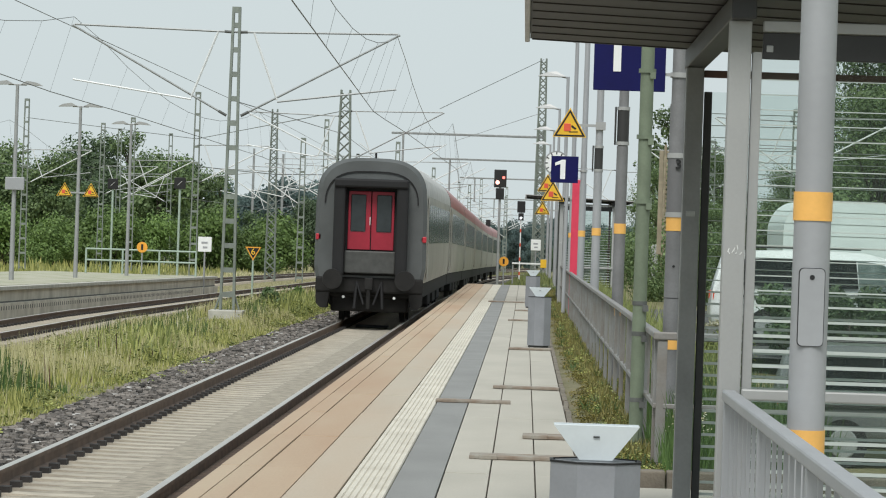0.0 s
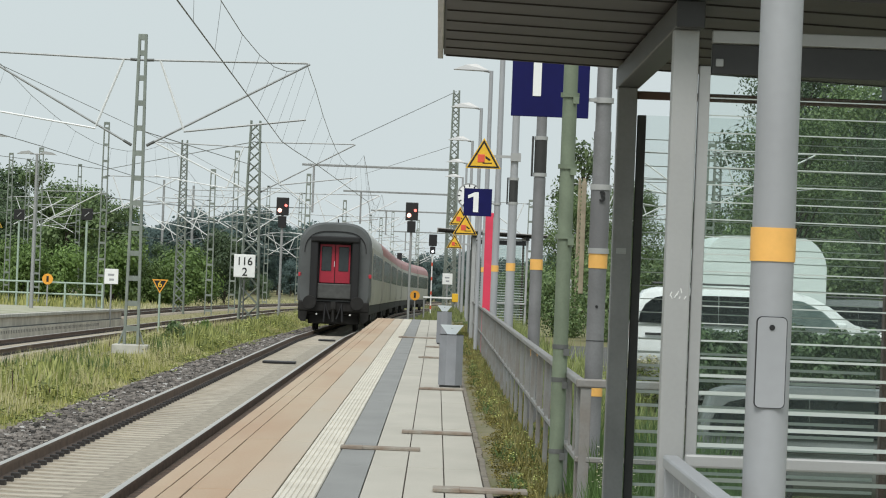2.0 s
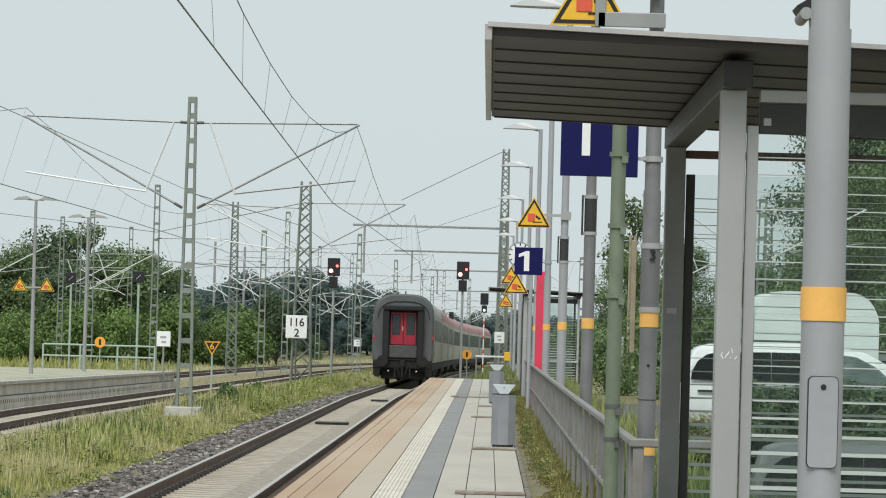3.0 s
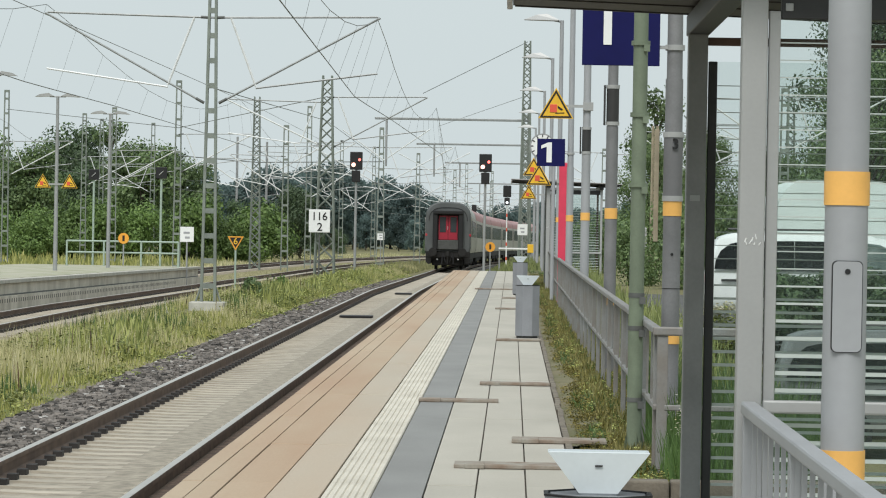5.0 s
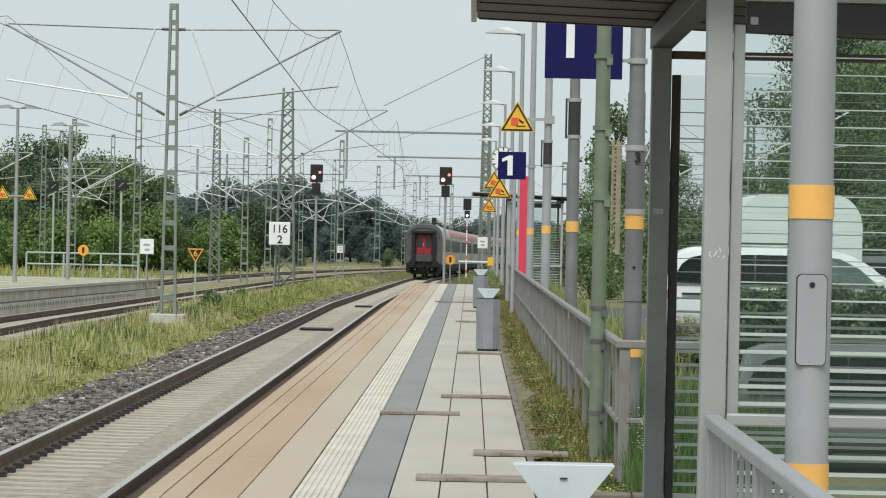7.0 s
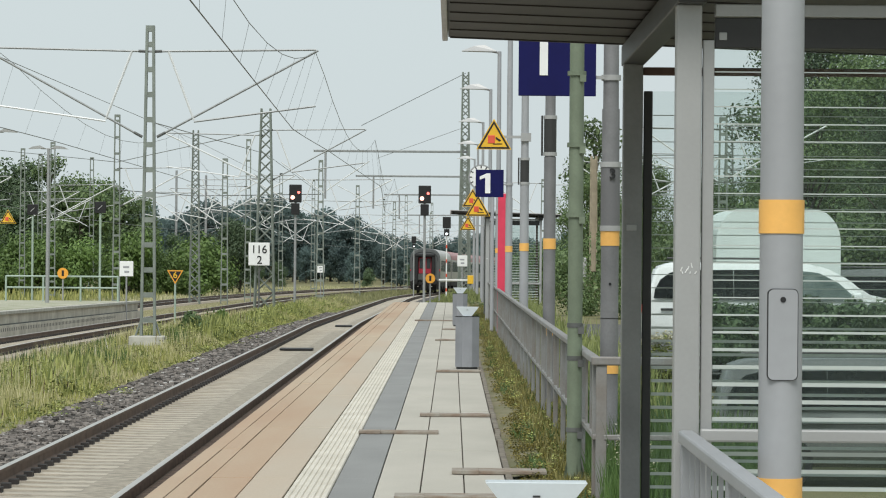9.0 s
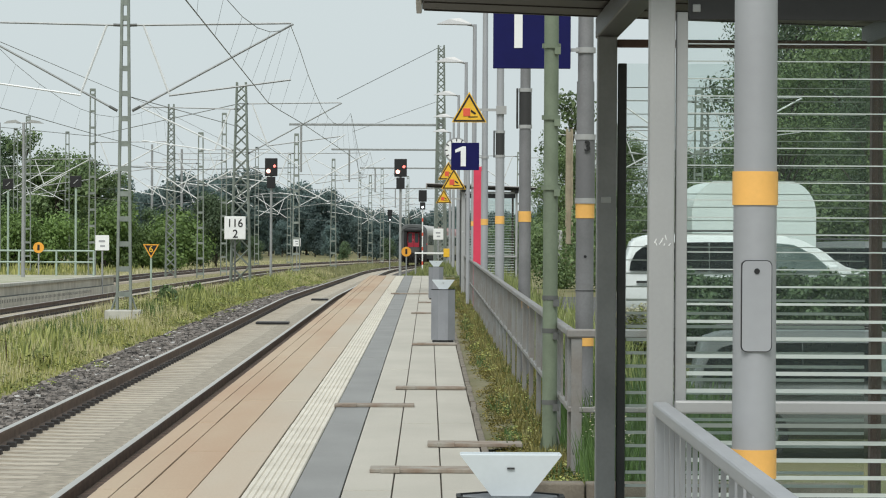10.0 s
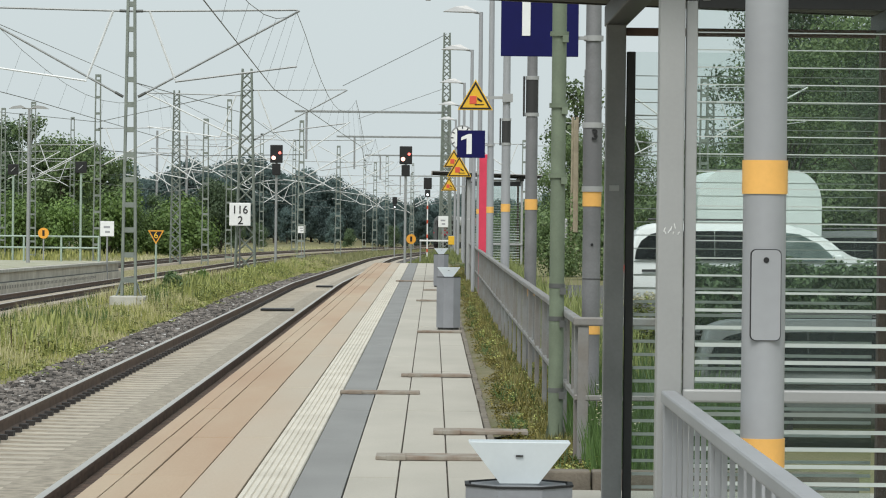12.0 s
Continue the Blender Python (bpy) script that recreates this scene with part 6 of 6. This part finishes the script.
def coach(label, rear):
    """A passenger coach 26.4 m long, its rear end at the origin, standing on rails at z = 0."""
    co = thing("coach", 0, 0, 0, label, "railway coach", group="coaches of the train")
    length, w = 26.1, 1.36
    prof = ring(w, 1.0, 4.02)

    def skin(points, y0, y1, inset=0.0):
        bm = bmesh.new()
        for s in (-1, 1):
            a = [bm.verts.new((s * (x + inset), y0, z)) for x, z in points]
            b = [bm.verts.new((s * (x + inset), y1, z)) for x, z in points]
            for i in range(len(points) - 1):
                f = bm.faces.new((a[i], a[i + 1], b[i + 1], b[i]))
                f.smooth = True
        return bm
    part("side", skin(prof[0:4], 0.1, length), COACH_SIDE, co)
    part("upper_band", skin(prof[3:7], 0.1, length, 0.003), COACH_ROOF if rear else COACH_RED, co)
    part("roof", skin(prof[6:], 0.1, length), COACH_ROOF if rear else COACH_ROOF_RED, co)
    for yy, d in ((0.0, 0.1), (length, -0.05)):
        full = [(x, z) for x, z in prof] + [(-x, z) for x, z in prof[::-1]][1:]
        bm = bmesh.new()
        inner = [(x * 0.93, 1.0 + (z - 1.0) * 0.975) for x, z in full]
        a = [bm.verts.new((x, yy + d, z)) for x, z in full]
        b = [bm.verts.new((x, yy, z)) for x, z in inner]
        for i in range(len(full) - 1):
            bm.faces.new((a[i], a[i + 1], b[i + 1], b[i]))
        bm.faces.new(b)
        bm.faces.new((a[0], b[0], b[-1], a[-1]))
        part("end_wall", bm, COACH_END, co, "dark grey end wall")
    # windows and doors along both sides
    for s in (-1, 1):
        x = s * (w + 0.002)
        for k in range(11):
            y0 = 2.3 + k * 1.98
            bm = bmesh.new()
            box(bm, min(x, x + s * 0.008), max(x, x + s * 0.008), y0, y0 + 1.82, 1.98, 2.95)
            part("window", bm, COACH_WINDOW, co)
    for s in (-1, 1):
        for y0 in (0.75, length - 1.6):
            bm = bmesh.new()
            x = s * (w + 0.004)
            soft_box(bm, min(x, x + s * 0.02), max(x, x + s * 0.02), y0, y0 + 0.85, 1.1, 3.1, 0.006)
            door = part("door", bm, COACH_SIDE, co)
            bm = bmesh.new()
            soft_box(bm, min(x, x + s * 0.026), max(x, x + s * 0.026), y0 + 0.2, y0 + 0.65, 2.0, 2.85, 0.003)
            part("door_window", bm, COACH_WINDOW, door)
    bm = bmesh.new()
    soft_box(bm, -1.27, 1.27, 0.15, length - 0.1, 0.62, 1.0, 0.04)
    for y0 in (6.5, 11, 15.5):
        soft_box(bm, -1.25, 1.25, y0, y0 + 2.6, 0.35, 0.7, 0.04)
    part("underframe", bm, COACH_UNDER, co)
    # Plain dark block added to fill the gap below the underframe.
    bm = bmesh.new()
    soft_box(bm, -0.95, 0.95, 0.3, 1.5, 0.26, 0.72, 0.06)
    part("brake_gear", bm, COACH_UNDER, co)
    for yb in (3.4, length - 3.4):
        bm = bmesh.new()
        for s in (-1, 1):
            soft_box(bm, s * 1.0 - 0.08, s * 1.0 + 0.08, yb - 1.7, yb + 1.7, 0.38, 0.68, 0.04)
        box(bm, -1.0, 1.0, yb - 0.3, yb + 0.3, 0.42, 0.64)
        bogie = part("bogie", bm, COACH_UNDER, co)
        for yw in (-1.25, 1.25):
            bm = bmesh.new()
            for s in (-1, 1):
                tube(bm, (s * 0.69, yb + yw, 0.46), (s * 0.82, yb + yw, 0.46), 0.46, seg=24)
            tube(bm, (-0.7, yb + yw, 0.46), (0.7, yb + yw, 0.46), 0.08, seg=8)
            part("wheelset", bm, COACH_UNDER, bogie)
    if rear:
        # rear end: gangway frame, red door leaves, lamps, buffers
        bm = bmesh.new()
        for x0, x1, z0, z1 in ((-0.90, -0.62, 1.15, 3.36), (0.62, 0.90, 1.15, 3.36), (-0.90, 0.90, 3.28, 3.5)):
            soft_box(bm, x0, x1, -0.46 if z0 > 2 else -0.40, 0.02, z0, z1, 0.05)
        part("gangway_frame", bm, RUBBER, co, "black rubber gangway frame")
        bm = bmesh.new()
        box(bm, -0.67, 0.67, -0.02, 0.0, 1.15, 3.3)
        part("gangway_back", bm, RUBBER, co)
        for s in (-1, 1):
            bm = bmesh.new()
            soft_box(bm, min(0.012 * s, 0.56 * s), max(0.012 * s, 0.56 * s), -0.06, -0.021, 1.78, 3.2, 0.01)
            leaf = part("end_door", bm, COACH_DOOR, co, "red door leaf")
            bm = bmesh.new()
            soft_box(bm, min(0.13 * s, 0.50 * s), max(0.13 * s, 0.50 * s), -0.066, -0.055, 2.22, 3.12, 0.02)
            part("door_window", bm, COACH_WINDOW, leaf)
        bm = bmesh.new()
        soft_box(bm, -0.035, -0.015, -0.09, -0.06, 2.38, 2.58, 0.006)
        part("door_handle", bm, SIGN_WHITE, co)
        bm = bmesh.new()
        soft_box(bm, -0.62, 0.62, -0.2, -0.03, 1.2, 1.75, 0.03)
        part("gangway_bridge", bm, BRIDGE, co, "raised grey gangway bridge plate")
        bm = bmesh.new()
        soft_box(bm, -1.31, 1.31, -0.05, 0.14, 0.72, 1.10, 0.05)
        part("buffer_beam", bm, COACH_UNDER, co)
        for s in (-1, 1):
            bm = bmesh.new()
            soft_box(bm, s * 1.28 - 0.06, s * 1.28 + 0.08, 0.0, 0.16, 1.99, 2.14, 0.02)
            part("tail_lamp", bm, TAIL, co, "red tail lamp")
            bm = bmesh.new()
            tube(bm, (s * 0.875, 0.1, 1.05), (s * 0.875, -0.45, 1.05), 0.11, seg=14)
            tube(bm, (s * 0.875, -0.45, 1.05), (s * 0.875, -0.52, 1.05), 0.25, 0.24, 20)
            part("buffer", bm, COACH_UNDER, co)
            bm = bmesh.new()
            tube(bm, (s * 0.62, 0.0, 0.62), (s * 0.62, -0.06, 0.62), 0.035, seg=10)
            part("coupling_cap", bm, SIGN_WHITE, co)
            bm = bmesh.new()
            tube(bm, (s * 0.3, -0.05, 1.0), (s * 0.34, -0.16, 0.35), 0.04, seg=8)
            tube(bm, (s * 0.3, -0.05, 1.0), (s * 0.12, -0.2, 0.45), 0.03, seg=8)
            part("brake_hose", bm, RUBBER, co)
        for s in (-1, 1):
            bm = bmesh.new()
            prism(bm, [(s * 0.95, 0.95), (s * 1.31, 0.95), (s * 1.29, 0.45), (s * 1.18, 0.34), (s * 1.02, 0.34), (s * 0.98, 0.6)], -0.02, 0.5)
            part("corner_step", bm, COACH_UNDER, co)
        bm = bmesh.new()
        soft_box(bm, -0.1, 0.1, -0.4, 0.0, 0.8, 1.1, 0.03)
        tube(bm, (0, -0.35, 0.9), (0, -0.3, 0.35), 0.05, seg=8)
        part("coupling", bm, COACH_UNDER, co)
        bm = bmesh.new()
        arch = [(1.15, 2.9)] + [(1.15 * math.cos(radians(a)) ** 0.6, 2.9 + 0.80 * math.sin(radians(a)) ** 0.9) for a in range(10, 90, 10)] + [(0, 3.70)]
        arch += [(-x, z) for x, z in arch[::-1]][1:]
        rows = []
        for x, z in arch:
            k = 1 - 0.035 / math.hypot(x, z - 2.4)
            rows.append([bm.verts.new(c) for c in ((x, -0.03, z), (x, 0.0, z), (x * k, 0.0, 2.4 + (z - 2.4) * k), (x * k, -0.03, 2.4 + (z - 2.4) * k))])
        for a, b in zip(rows, rows[1:]):
            for i in range(4):
                bm.faces.new((a[i], a[(i + 1) % 4], b[(i + 1) % 4], b[i]))
        part("rain_strip", bm, RUBBER, co, "dark arched rain strip")
        bm = bmesh.new()
        tube(bm, (0.05, 0.4, 4.0), (0.05, 0.4, 4.15), 0.03, seg=6)
        part("aerial", bm, BLACK, co)
    return co


rear_coach = coach("last coach with dark grey end, red door and long grey side", True)
middle_coach = coach("grey coach with dark windows and a red band under the roof", False)
train = [(rear_coach, 0.0)]
for i in range(1, 7):
    train.append((middle_coach if i == 1 else copy_thing(middle_coach, Matrix()), 26.5 * i))


# ======== what moves ========
REAR = [(0.0, 80.5), (1.0, 101.5), (2.0, 125.0), (3.0, 149.5), (4.0, 175.0), (5.0, 200.5), (6.0, 226.0), (7.0, 251.5), (8.0, 277.0), (9.0, 302.5), (10.0, 328.5), (11.0, 355.0), (12.0, 382.0)]


def motions():
    def stand(y):
        y2 = y + 26.1
        off = -0.05
        a, b = Vector((TRACK1 + off + bend(y), y, rail_z(y))), Vector((TRACK1 + off + bend(y2), y2, rail_z(y2)))
        d = b - a
        return pose(a.x, a.y, a.z, math.degrees(math.atan2(d.z, d.y)), 0, -math.degrees(math.atan2(d.x, d.y)))
    for ob, ahead in train:
        walk(ob, [(t, stand(y + ahead)) for t, y in REAR])


motions()
